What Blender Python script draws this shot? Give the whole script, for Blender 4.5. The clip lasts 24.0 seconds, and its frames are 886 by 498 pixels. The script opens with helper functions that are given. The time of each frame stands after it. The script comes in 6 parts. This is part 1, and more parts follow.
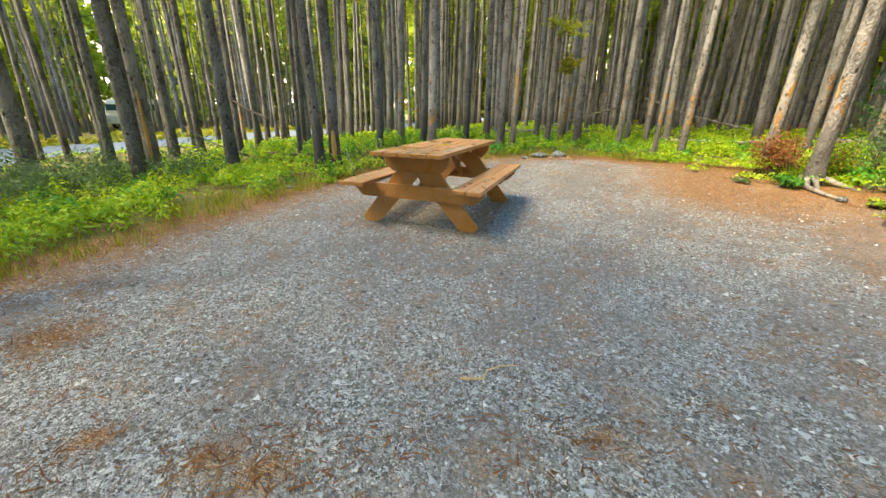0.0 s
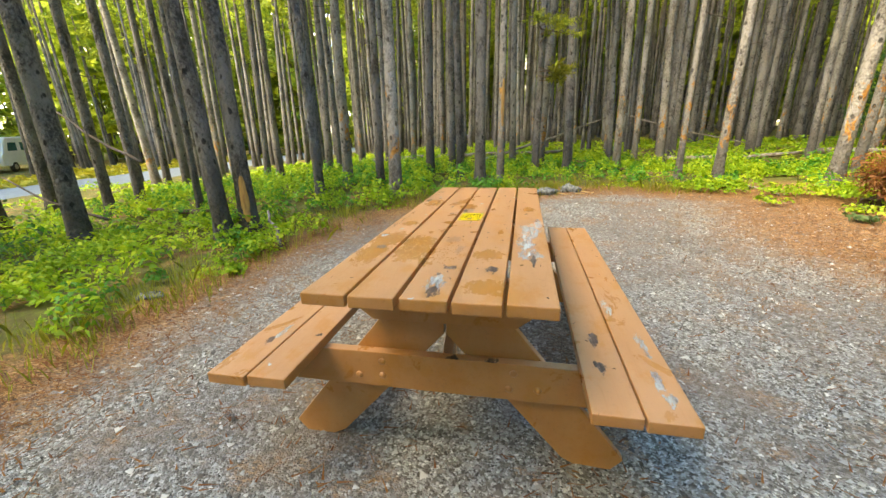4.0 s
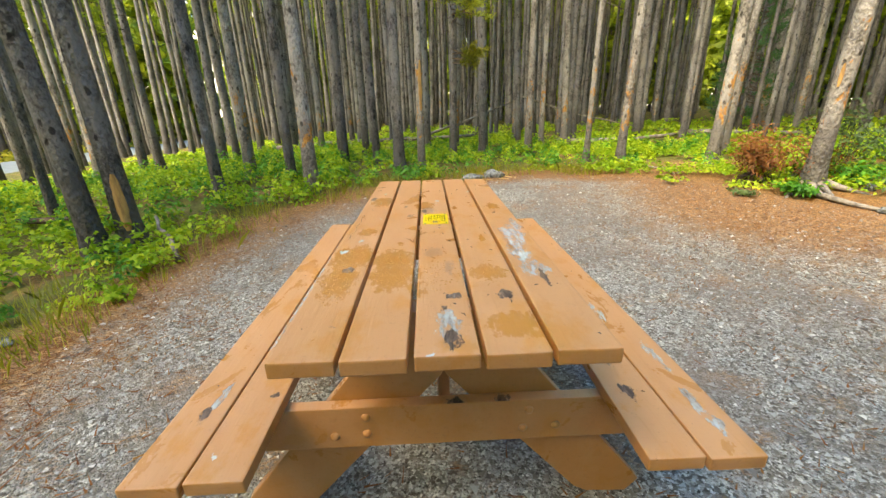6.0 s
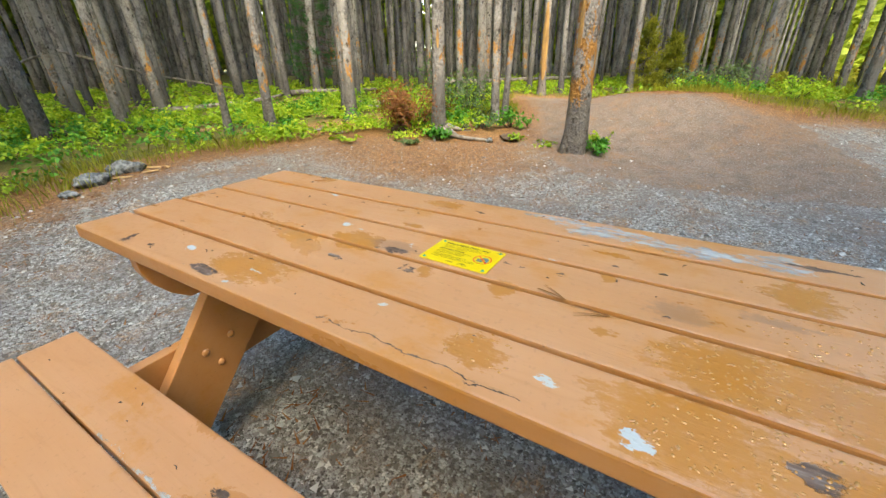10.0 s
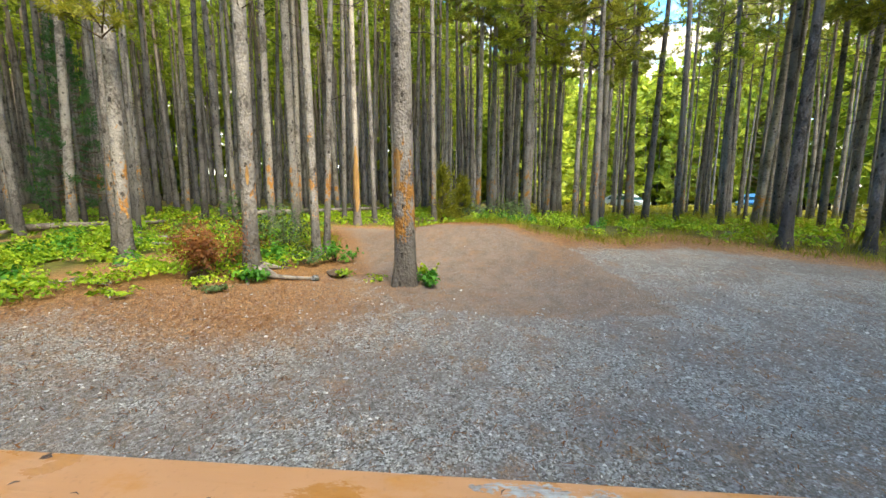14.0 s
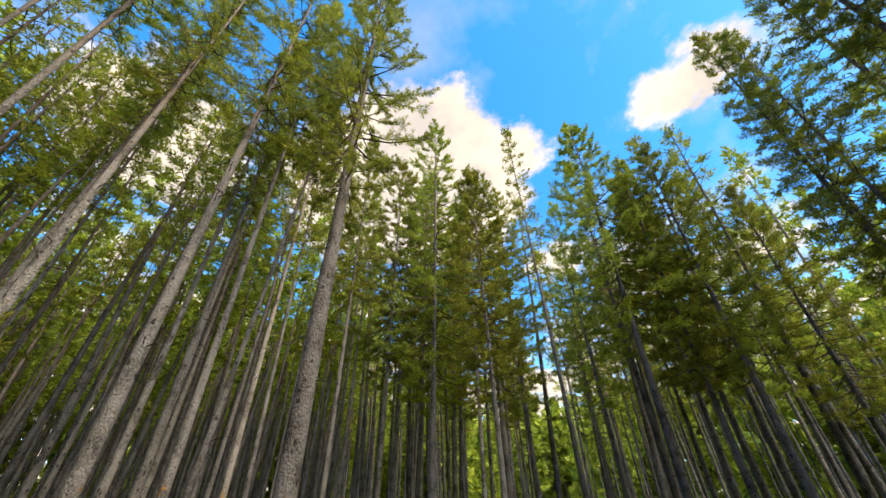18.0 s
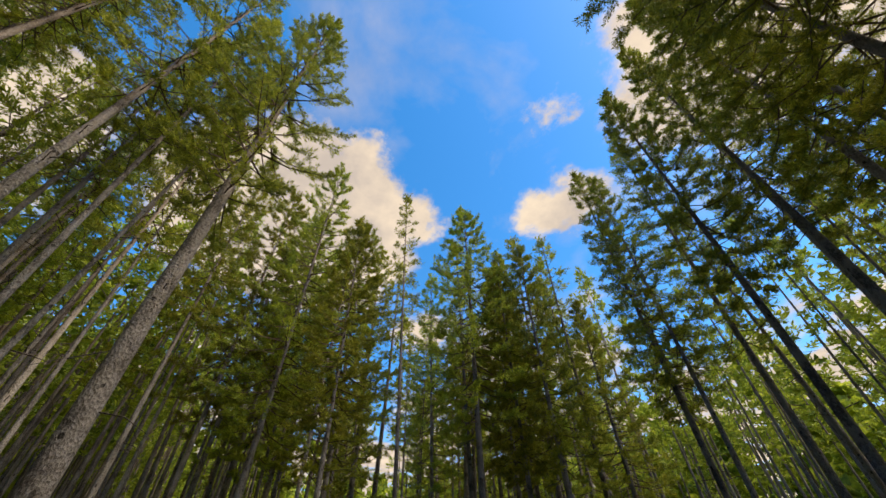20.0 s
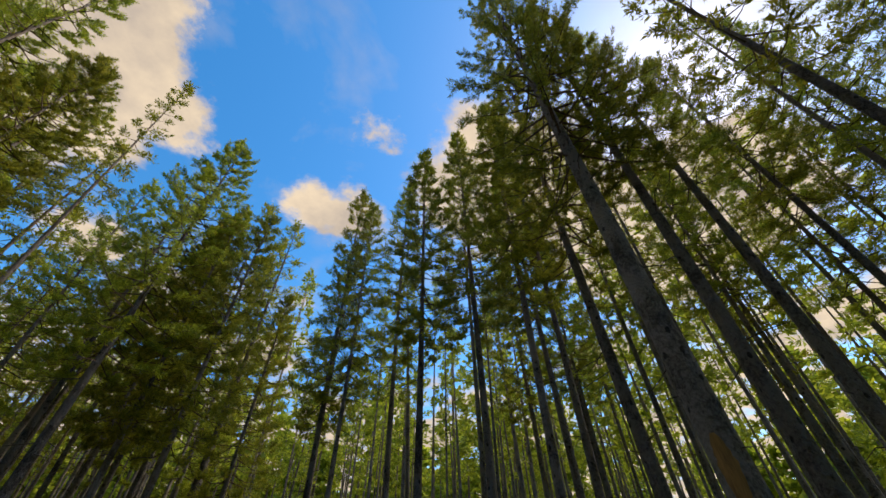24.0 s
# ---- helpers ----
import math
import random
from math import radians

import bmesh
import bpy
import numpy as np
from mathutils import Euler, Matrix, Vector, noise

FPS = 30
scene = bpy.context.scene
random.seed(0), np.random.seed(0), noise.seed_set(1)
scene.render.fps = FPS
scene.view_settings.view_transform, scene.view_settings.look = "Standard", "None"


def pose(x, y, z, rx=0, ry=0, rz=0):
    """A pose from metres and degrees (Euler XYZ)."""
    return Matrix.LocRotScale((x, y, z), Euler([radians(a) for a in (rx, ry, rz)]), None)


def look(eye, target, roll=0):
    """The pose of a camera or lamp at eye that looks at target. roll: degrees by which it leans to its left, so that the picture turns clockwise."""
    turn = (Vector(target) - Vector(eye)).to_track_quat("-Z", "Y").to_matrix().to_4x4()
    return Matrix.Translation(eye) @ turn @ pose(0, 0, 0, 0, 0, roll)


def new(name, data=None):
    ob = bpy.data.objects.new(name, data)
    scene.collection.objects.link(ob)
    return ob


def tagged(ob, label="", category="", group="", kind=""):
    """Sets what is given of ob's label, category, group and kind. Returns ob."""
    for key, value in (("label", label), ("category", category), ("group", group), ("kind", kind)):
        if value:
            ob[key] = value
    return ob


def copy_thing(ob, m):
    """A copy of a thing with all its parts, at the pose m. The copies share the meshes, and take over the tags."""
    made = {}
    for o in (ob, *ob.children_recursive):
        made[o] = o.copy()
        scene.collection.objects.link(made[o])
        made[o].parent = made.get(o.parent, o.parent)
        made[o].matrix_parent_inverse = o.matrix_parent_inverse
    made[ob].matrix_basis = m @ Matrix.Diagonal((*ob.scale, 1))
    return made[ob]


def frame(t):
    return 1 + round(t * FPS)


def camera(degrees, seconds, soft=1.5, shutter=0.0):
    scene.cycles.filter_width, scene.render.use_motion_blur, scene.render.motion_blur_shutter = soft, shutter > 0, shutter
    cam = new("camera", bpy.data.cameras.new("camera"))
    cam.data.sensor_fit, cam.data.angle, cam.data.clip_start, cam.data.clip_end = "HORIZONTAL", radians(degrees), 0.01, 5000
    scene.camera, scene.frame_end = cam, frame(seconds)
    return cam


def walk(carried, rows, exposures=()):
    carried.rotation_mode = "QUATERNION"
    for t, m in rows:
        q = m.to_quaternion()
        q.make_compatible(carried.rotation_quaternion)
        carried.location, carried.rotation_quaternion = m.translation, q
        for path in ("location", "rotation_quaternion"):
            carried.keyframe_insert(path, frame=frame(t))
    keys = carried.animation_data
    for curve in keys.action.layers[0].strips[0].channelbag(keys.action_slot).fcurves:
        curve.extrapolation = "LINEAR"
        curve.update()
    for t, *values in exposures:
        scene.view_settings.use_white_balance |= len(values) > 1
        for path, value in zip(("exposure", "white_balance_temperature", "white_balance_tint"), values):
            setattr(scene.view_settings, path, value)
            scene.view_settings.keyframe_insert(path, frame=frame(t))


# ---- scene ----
cam = camera(97.2, 24.0)
PATH = [
    (0, (1.609, -3.345, 1.184), (0.969, -1.576, 0.506), 1.0),
    (0.5, (1.426, -3.0, 1.176), (0.832, -1.177, 0.606), -0.9),
    (1, (1.289, -2.61, 1.215), (0.747, -0.741, 0.753), -1.4),
    (1.5, (1.105, -2.25, 1.244), (0.567, -0.357, 0.888), -0.5),
    (3.5, (0.351, -1.163, 1.246), (-0.06, 0.728, 0.74), -1.6),
    (4, (0.256, -0.941, 1.226), (-0.129, 0.932, 0.642), -1.4),
    (4.5, (0.209, -0.816, 1.229), (-0.125, 1.052, 0.597), -0.7),
    (5, (0.13, -0.736, 1.227), (-0.092, 1.138, 0.563), -0.9),
    (5.5, (0.025, -0.695, 1.234), (-0.05, 1.183, 0.55), -1.1),
    (6, (-0.025, -0.667, 1.25), (0.037, 1.218, 0.582), -1.4),
    (6.5, (-0.127, -0.584, 1.23), (-0.002, 1.297, 0.563), -2.2),
    (7, (-0.251, -0.388, 1.216), (-0.024, 1.47, 0.512), -1.9),
    (7.5, (-0.392, -0.233, 1.185), (0.004, 1.573, 0.424), 0.4),
    (8, (-0.58, -0.055, 1.181), (0.069, 1.656, 0.374), -1.5),
    (8.5, (-0.658, 0.156, 1.177), (0.268, 1.763, 0.428), -1.1),
    (9, (-0.68, 0.347, 1.176), (0.452, 1.777, 0.356), 0.4),
    (9.5, (-0.717, 0.526, 1.17), (0.66, 1.728, 0.359), -0.7),
    (10, (-0.717, 0.675, 1.187), (0.829, 1.613, 0.332), -1.0),
    (10.5, (-0.595, 0.814, 1.137), (1.004, 1.526, 0.17), 0.5),
    (12.5, (-0.227, 1.078, 1.027), (1.384, 1.203, -0.151), 2.4),
    (13, (-0.215, 1.066, 1.102), (1.55, 1.207, 0.172), 1.1),
    (13.5, (-0.279, 0.993, 1.177), (1.624, 1.158, 0.587), 0.6),
    (14, (-0.304, 1.034, 1.314), (1.67, 1.181, 1.028), 0.3),
    (14.5, (-0.364, 0.935, 1.327), (1.63, 1.083, 1.323), -0.4),
    (15, (-0.386, 0.921, 1.371), (1.597, 1.064, 1.588), -0.8),
    (15.5, (-0.406, 0.914, 1.4), (1.544, 1.043, 1.824), -1.3),
    (16, (-0.434, 0.918, 1.425), (1.466, 1.022, 2.04), -1.6),
    (16.5, (-0.434, 0.937, 1.456), (1.401, 0.989, 2.247), -1.7),
    (17, (-0.432, 0.954, 1.503), (1.328, 0.926, 2.453), -1.4),
    (17.5, (-0.404, 1.0, 1.537), (1.265, 0.867, 2.631), -1.0),
    (18, (-0.369, 1.029, 1.57), (1.202, 0.77, 2.781), -0.7),
    (18.5, (-0.35, 1.028, 1.599), (1.119, 0.641, 2.9), -0.4),
    (20.5, (-0.285, 1.004, 1.55), (0.79, 0.154, 3.007), -0.9),
    (21, (-0.267, 0.999, 1.537), (0.717, 0.041, 2.991), -1.1),
    (21.5, (-0.249, 0.994, 1.524), (0.624, -0.067, 2.977), -1.1),
    (22, (-0.231, 0.989, 1.511), (0.51, -0.164, 2.968), -1.0),
    (22.5, (-0.214, 0.985, 1.498), (0.374, -0.247, 2.96), -1.2),
    (23, (-0.196, 0.98, 1.486), (0.234, -0.317, 2.947), -1.3),
    (23.5, (-0.178, 0.975, 1.473), (0.11, -0.374, 2.922), -1.5),
    (24, (-0.16, 0.97, 1.46), (0.018, -0.422, 2.886), -1.4),
]
# banks of cloud on the flattened sky (x/z, y/z) and their radii
CLOUD_BANKS = [(1.02, -0.03, 0.45), (0.46, -0.75, 0.115), (-0.12, -0.78, 0.30), (1.30, -0.74, 0.13), (0.245, -0.505, 0.03), (0.9, 0.75, 0.30), (-0.7, -1.0, 0.45)]
EXPOSURES = [(0.0, 3.72, 8200, 6), (5.0, 3.65, 8200, 7), (8.0, 3.5, 7500, 7), (10.5, 3.3, 7000, 7), (13.0, 3.15, 6900, 7), (15.0, 3.25, 7100, 7), (16.0, 3.0, 6800, 8), (17.0, 2.6, 6900, 10), (18.5, 1.72, 7100, 12), (20.5, 1.38, 7500, 14), (24.0, 1.25, 7700, 13)]
walk(cam, [(t, look(eye, goal, roll)) for t, eye, goal, roll in PATH], EXPOSURES)

# ---- sky and sun ----
SUN_DIR = Vector((-0.46, -0.38, 0.80)).normalized()  # towards the sun, over the south-western woods, veiled by cloud
world = bpy.data.worlds.new("world")
scene.world = world
world.use_nodes = True
wt = world.node_tree
for n in list(wt.nodes):
    wt.nodes.remove(n)


def wnode(kind, **values):
    n = wt.nodes.new(kind)
    for k, v in values.items():
        n.inputs[k].default_value = v
    return n


sky = wt.nodes.new("ShaderNodeTexSky")
sky.sky_type, sky.sun_disc = "NISHITA", False
sky.sun_elevation = math.asin(SUN_DIR.z)
sky.sun_rotation = math.atan2(SUN_DIR.x, SUN_DIR.y)
sky.air_density, sky.dust_density, sky.ozone_density = 1.0, 0.3, 2.5
coord = wt.nodes.new("ShaderNodeTexCoord")
sep = wt.nodes.new("ShaderNodeSeparateXYZ")
wt.links.new(coord.outputs["Generated"], sep.inputs[0])
zc = wt.nodes.new("ShaderNodeMath"); zc.operation = "MAXIMUM"; zc.inputs[1].default_value = 0.06
wt.links.new(sep.outputs["Z"], zc.inputs[0])
flat = wt.nodes.new("ShaderNodeVectorMath"); flat.operation = "DIVIDE"
comb = wt.nodes.new("ShaderNodeCombineXYZ")
for i in range(3):
    wt.links.new(zc.outputs[0], comb.inputs[i])
wt.links.new(coord.outputs["Generated"], flat.inputs[0])
wt.links.new(comb.outputs[0], flat.inputs[1])
puffs = wnode("ShaderNodeTexNoise", Scale=2.6, Detail=8.0, Roughness=0.55, Distortion=0.25)
wt.links.new(flat.outputs[0], puffs.inputs["Vector"])
# broad banks of cloud, whose ragged edges come from the noise
warp = wnode("ShaderNodeTexNoise", Scale=5.5, Detail=7.0, Roughness=0.62)
wt.links.new(flat.outputs[0], warp.inputs["Vector"])
ragged = wt.nodes.new("ShaderNodeVectorMath"); ragged.operation = "MULTIPLY_ADD"
ragged.inputs[1].default_value = (0.42, 0.42, 0.0)
wt.links.new(warp.outputs["Color"], ragged.inputs[0]); wt.links.new(flat.outputs[0], ragged.inputs[2])
bank = None
for cx, cy, size in CLOUD_BANKS:
    d = wt.nodes.new("ShaderNodeVectorMath"); d.operation = "DISTANCE"
    d.inputs[1].default_value = (cx + 0.21, cy + 0.21, 1.0)
    wt.links.new(ragged.outputs[0], d.inputs[0])
    r = wt.nodes.new("ShaderNodeMath"); r.operation = "SUBTRACT"; r.inputs[0].default_value = size
    wt.links.new(d.outputs["Value"], r.inputs[1])
    if bank is None:
        bank = r.outputs[0]
    else:
        m = wt.nodes.new("ShaderNodeMath"); m.operation = "MAXIMUM"
        wt.links.new(bank, m.inputs[0]); wt.links.new(r.outputs[0], m.inputs[1])
        bank = m.outputs[0]
solid = wnode("ShaderNodeMapRange"); solid.inputs[1].default_value = -0.035; solid.inputs[2].default_value = 0.055
solid.interpolation_type = "SMOOTHSTEP"
wt.links.new(bank, solid.inputs[0])
# broken cloud thickens towards the horizon, and thin veils drift over the blue
low = wnode("ShaderNodeMapRange"); low.inputs[1].default_value = 0.72; low.inputs[2].default_value = 0.25
low.inputs[3].default_value = -0.16; low.inputs[4].default_value = 0.20
wt.links.new(sep.outputs["Z"], low.inputs[0])
add = wt.nodes.new("ShaderNodeMath"); add.operation = "ADD"
wt.links.new(puffs.outputs[0], add.inputs[0]); wt.links.new(low.outputs[0], add.inputs[1])
broken = wnode("ShaderNodeMapRange"); broken.inputs[1].default_value = 0.50; broken.inputs[2].default_value = 0.66
broken.interpolation_type = "SMOOTHSTEP"
wt.links.new(add.outputs[0], broken.inputs[0])
veil = wnode("ShaderNodeMapRange"); veil.inputs[1].default_value = 0.50; veil.inputs[2].default_value = 0.78
veil.inputs[4].default_value = 0.45
wt.links.new(puffs.outputs[0], veil.inputs[0])
ramp = wt.nodes.new("ShaderNodeMath"); ramp.operation = "MAXIMUM"
wt.links.new(solid.outputs[0], ramp.inputs[0]); wt.links.new(broken.outputs[0], ramp.inputs[1])
ramp2 = wt.nodes.new("ShaderNodeMath"); ramp2.operation = "MAXIMUM"
wt.links.new(ramp.outputs[0], ramp2.inputs[0]); wt.links.new(veil.outputs[0], ramp2.inputs[1])
ramp = ramp2
blue = wt.nodes.new("ShaderNodeHueSaturation"); blue.inputs["Saturation"].default_value = 1.38
blue.inputs["Hue"].default_value = 0.498
wt.links.new(sky.outputs[0], blue.inputs["Color"])
cloud = wt.nodes.new("ShaderNodeMix"); cloud.data_type = "RGBA"
wt.links.new(ramp.outputs[0], cloud.inputs[0])
wt.links.new(blue.outputs[0], cloud.inputs[6])
shade = wt.nodes.new("ShaderNodeMix"); shade.data_type = "RGBA"
shade.inputs[6].default_value, shade.inputs[7].default_value = (1.75, 1.62, 1.52, 1), (2.7, 2.4, 1.98, 1)
body = wnode("ShaderNodeTexNoise", Scale=4.5, Detail=6.0, Roughness=0.6)
wt.links.new(flat.outputs[0], body.inputs["Vector"])
spread = wnode("ShaderNodeMapRange"); spread.inputs[1].default_value = 0.35; spread.inputs[2].default_value = 0.62
wt.links.new(body.outputs[0], spread.inputs[0])
wt.links.new(spread.outputs[0], shade.inputs[0])
wt.links.new(shade.outputs[2], cloud.inputs[7])
back = wnode("ShaderNodeBackground", Strength=0.13)
wt.links.new(cloud.outputs[2], back.inputs[0])
wout = wt.nodes.new("ShaderNodeOutputWorld")
wt.links.new(back.outputs[0], wout.inputs[0])

sun = new("sun", bpy.data.lights.new("sun", "SUN"))
sun.data.energy, sun.data.angle, sun.data.color = 1.8, radians(38.0), (1.0, 0.88, 0.68)
sun.matrix_world = look(SUN_DIR * 50, (0, 0, 0))


# ---- materials ----
class Nodes:
    """A short way to write a node material."""

    def __init__(self, name):
        self.mat = bpy.data.materials.new(name)
        self.mat.use_nodes = True
        self.t = self.mat.node_tree
        self.t.nodes.clear()
        self.out = self.t.nodes.new("ShaderNodeOutputMaterial")

    def n(self, kind, **values):
        node = self.t.nodes.new(kind)
        for k, v in values.items():
            self.put(node.inputs[k.replace("_", " ")], v)
        return node

    def put(self, socket, v):
        if isinstance(v, bpy.types.NodeSocket):
            self.t.links.new(v, socket)
        else:
            socket.default_value = v

    def math(self, op, a, b=0.0, c=0.0, clamp=False):
        node = self.t.nodes.new("ShaderNodeMath")
        node.operation, node.use_clamp = op, clamp
        for i, v in enumerate((a, b, c)):
            self.put(node.inputs[i], v)
        return node.outputs[0]

    def coord(self, kind="Object", scale=(1, 1, 1), shift=None):
        c = self.t.nodes.new("ShaderNodeTexCoord").outputs[kind]
        m = self.t.nodes.new("ShaderNodeMapping")
        self.t.links.new(c, m.inputs["Vector"])
        m.inputs["Scale"].default_value = scale
        if shift is not None:
            self.put(m.inputs["Location"], shift)
        return m.outputs[0]

    def position(self, scale=(1, 1, 1)):
        c = self.t.nodes.new("ShaderNodeNewGeometry").outputs["Position"]
        m = self.t.nodes.new("ShaderNodeMapping")
        self.t.links.new(c, m.inputs["Vector"])
        m.inputs["Scale"].default_value = scale
        return m.outputs[0]

    def noise(self, vec, scale, detail=4.0, rough=0.55, distort=0.0):
        return self.n("ShaderNodeTexNoise", Vector=vec, Scale=scale, Detail=detail, Roughness=rough, Distortion=distort).outputs[0]

    def step(self, v, a, b, lo=0.0, hi=1.0):
        node = self.t.nodes.new("ShaderNodeMapRange")
        node.interpolation_type = "SMOOTHSTEP"
        for i, s in enumerate((v, a, b, lo, hi)):
            self.put(node.inputs[i], s)
        return node.outputs[0]

    def mix(self, f, a, b):
        node = self.t.nodes.new("ShaderNodeMix")
        node.data_type = "RGBA"
        self.put(node.inputs[0], f)
        for i, v in ((6, a), (7, b)):
            self.put(node.inputs[i], v if isinstance(v, bpy.types.NodeSocket) else (*v, 1))
        return node.outputs[2]

    def ramp(self, v, *stops):
        node = self.t.nodes.new("ShaderNodeValToRGB")
        e = node.color_ramp.elements
        while len(e) < len(stops):
            e.new(0.5)
        for i, (p, c) in enumerate(stops):
            e[i].position, e[i].color = p, (*c, 1)
        self.put(node.inputs[0], v)
        return node.outputs[0]

    def random(self):
        return self.t.nodes.new("ShaderNodeObjectInfo").outputs["Random"]

    def island(self):
        return self.t.nodes.new("ShaderNodeNewGeometry").outputs["Random Per Island"]

    def attribute(self, name):
        node = self.t.nodes.new("ShaderNodeAttribute")
        node.attribute_name = name
        return node.outputs["Fac"]

    def bump(self, h, strength=0.4, distance=0.01):
        return self.n("ShaderNodeBump", Height=h, Strength=strength, Distance=distance).outputs[0]

    def done(self, colour, rough=0.7, normal=None, metal=0.0, spec=0.4, translucent=0.0):
        b = self.n("ShaderNodeBsdfPrincipled")
        self.put(b.inputs["Base Color"], colour if isinstance(colour, bpy.types.NodeSocket) else (*colour, 1))
        self.put(b.inputs["Roughness"], rough)
        self.put(b.inputs["Metallic"], metal)
        self.put(b.inputs["Specular IOR Level"], spec)
        if normal is not None:
            self.put(b.inputs["Normal"], normal)
        shader = b.outputs[0]
        if translucent:
            t = self.n("ShaderNodeBsdfTranslucent")
            self.put(t.inputs[0], colour if isinstance(colour, bpy.types.NodeSocket) else (*colour, 1))
            m = self.n("ShaderNodeMixShader")
            m.inputs[0].default_value = translucent
            self.t.links.new(shader, m.inputs[1])
            self.t.links.new(t.outputs[0], m.inputs[2])
            shader = m.outputs[0]
        self.t.links.new(shader, self.out.inputs[0])
        return self.mat


def ground_material():
    k = Nodes("ground")
    p = k.position()
    gravel, litter, soil = k.attribute("gravel"), k.attribute("litter"), k.attribute("soil")
    broad = k.noise(p, 0.9, 5, 0.6)
    mid = k.noise(p, 5.0, 5, 0.65)
    fine = k.noise(p, 60.0, 3, 0.6)
    cells = k.n("ShaderNodeTexVoronoi", Vector=p, Scale=125.0)
    cells2 = k.n("ShaderNodeTexVoronoi", Vector=p, Scale=72.0)
    tone = k.n("ShaderNodeSeparateColor", Color=cells.outputs["Color"])
    stone = k.ramp(tone.outputs[0], (0.0, (0.040, 0.036, 0.032)), (0.32, (0.165, 0.153, 0.138)), (0.58, (0.270, 0.262, 0.245)), (0.82, (0.39, 0.398, 0.388)), (1.0, (0.62, 0.61, 0.57)))
    tone2 = k.n("ShaderNodeSeparateColor", Color=cells2.outputs["Color"])
    stone2 = k.ramp(tone2.outputs[1], (0.0, (0.07, 0.06, 0.05)), (0.5, (0.235, 0.22, 0.20)), (0.85, (0.38, 0.38, 0.365)), (1.0, (0.60, 0.59, 0.55)))
    stones = k.mix(k.step(tone2.outputs[0], 0.45, 0.6), stone, stone2)
    earth = k.mix(fine, (0.105, 0.090, 0.080), (0.24, 0.212, 0.192))
    # bare compacted patches between the stones
    stones = k.mix(k.step(k.math("ADD", broad, k.math("MULTIPLY", mid, 0.5)), 0.66, 0.86, 0.0, 0.68), stones, earth)
    # drifts of pale blue-grey chippings and of dark trodden fines
    drift = k.noise(p, 30.0, 5, 0.75)
    stones = k.mix(k.step(drift, 0.53, 0.62, 0.0, 0.5), stones, (0.39, 0.40, 0.39))
    stones = k.mix(k.step(drift, 0.47, 0.38, 0.0, 0.55), stones, (0.115, 0.096, 0.082))
    stones = k.mix(k.step(k.noise(p, 1.7, 4, 0.65), 0.50, 0.70, 0.0, 0.42), stones, k.mix(fine, (0.14, 0.096, 0.074), (0.33, 0.24, 0.19)))
    dirt = k.mix(k.step(k.math("ADD", k.math("MULTIPLY", mid, 0.5), k.math("MULTIPLY", fine, 0.5)), 0.35, 0.65), (0.120, 0.085, 0.064), (0.270, 0.192, 0.142))
    dirt = k.mix(k.step(tone.outputs[1], 0.80, 0.86), dirt, (0.34, 0.30, 0.26))
    sf = k.math("ADD", soil, k.math("MULTIPLY", k.math("SUBTRACT", mid, 0.5), 1.1))
    stones = k.mix(k.step(sf, 0.35, 0.62, 0.0, 0.85), stones, dirt)
    needles = k.n("ShaderNodeTexVoronoi", Vector=k.position((1.0, 3.2, 1.0)), Scale=55.0)
    ntone = k.n("ShaderNodeSeparateColor", Color=needles.outputs["Color"])
    duff = k.ramp(ntone.outputs[0], (0.0, (0.085, 0.05, 0.028)), (0.4, (0.25, 0.13, 0.056)), (0.75, (0.40, 0.205, 0.082)), (1.0, (0.52, 0.33, 0.16)))
    duff = k.mix(k.step(k.noise(p, 16.0, 5, 0.7), 0.50, 0.66, 0.0, 0.35), duff, (0.13, 0.085, 0.058))
    spots = k.step(k.noise(p, 3.3, 4, 0.7), 0.51, 0.68, 0.0, 0.68)
    lf = k.math("ADD", litter, k.math("MULTIPLY", k.math("SUBTRACT", mid, 0.5), 0.9))
    lf = k.math("MAXIMUM", k.math("MULTIPLY", k.step(lf, 0.25, 0.95, 0.0, 1.0), k.step(k.noise(p, 26.0, 4, 0.7), 0.30, 0.56, 0.45, 0.95)), k.math("MULTIPLY", spots, k.step(fine, 0.35, 0.6)))
    pad = k.mix(lf, stones, duff)
    moss = k.ramp(k.noise(p, 9.0, 6, 0.7), (0.25, (0.07, 0.045, 0.024)), (0.5, (0.10, 0.10, 0.025)), (0.68, (0.16, 0.19, 0.03)), (0.9, (0.24, 0.24, 0.045)))
    floor = k.mix(k.math("MAXIMUM", k.step(k.noise(p, 1.3, 5, 0.7), 0.50, 0.66, 0.0, 0.85), k.step(litter, 0.12, 0.45, 0.0, 0.9)), moss, duff)
    gf = k.math("ADD", gravel, k.math("MULTIPLY", k.math("SUBTRACT", k.noise(p, 3.5, 5, 0.7), 0.5), 0.8))
    colour = k.mix(k.step(gf, 0.35, 0.65), floor, pad)
    h = k.math("ADD", k.math("MULTIPLY", cells.outputs["Distance"], -0.6), k.math("MULTIPLY", mid, 0.8))
    return k.done(colour, 0.85, k.bump(h, 1.0, 0.014), spec=0.25)


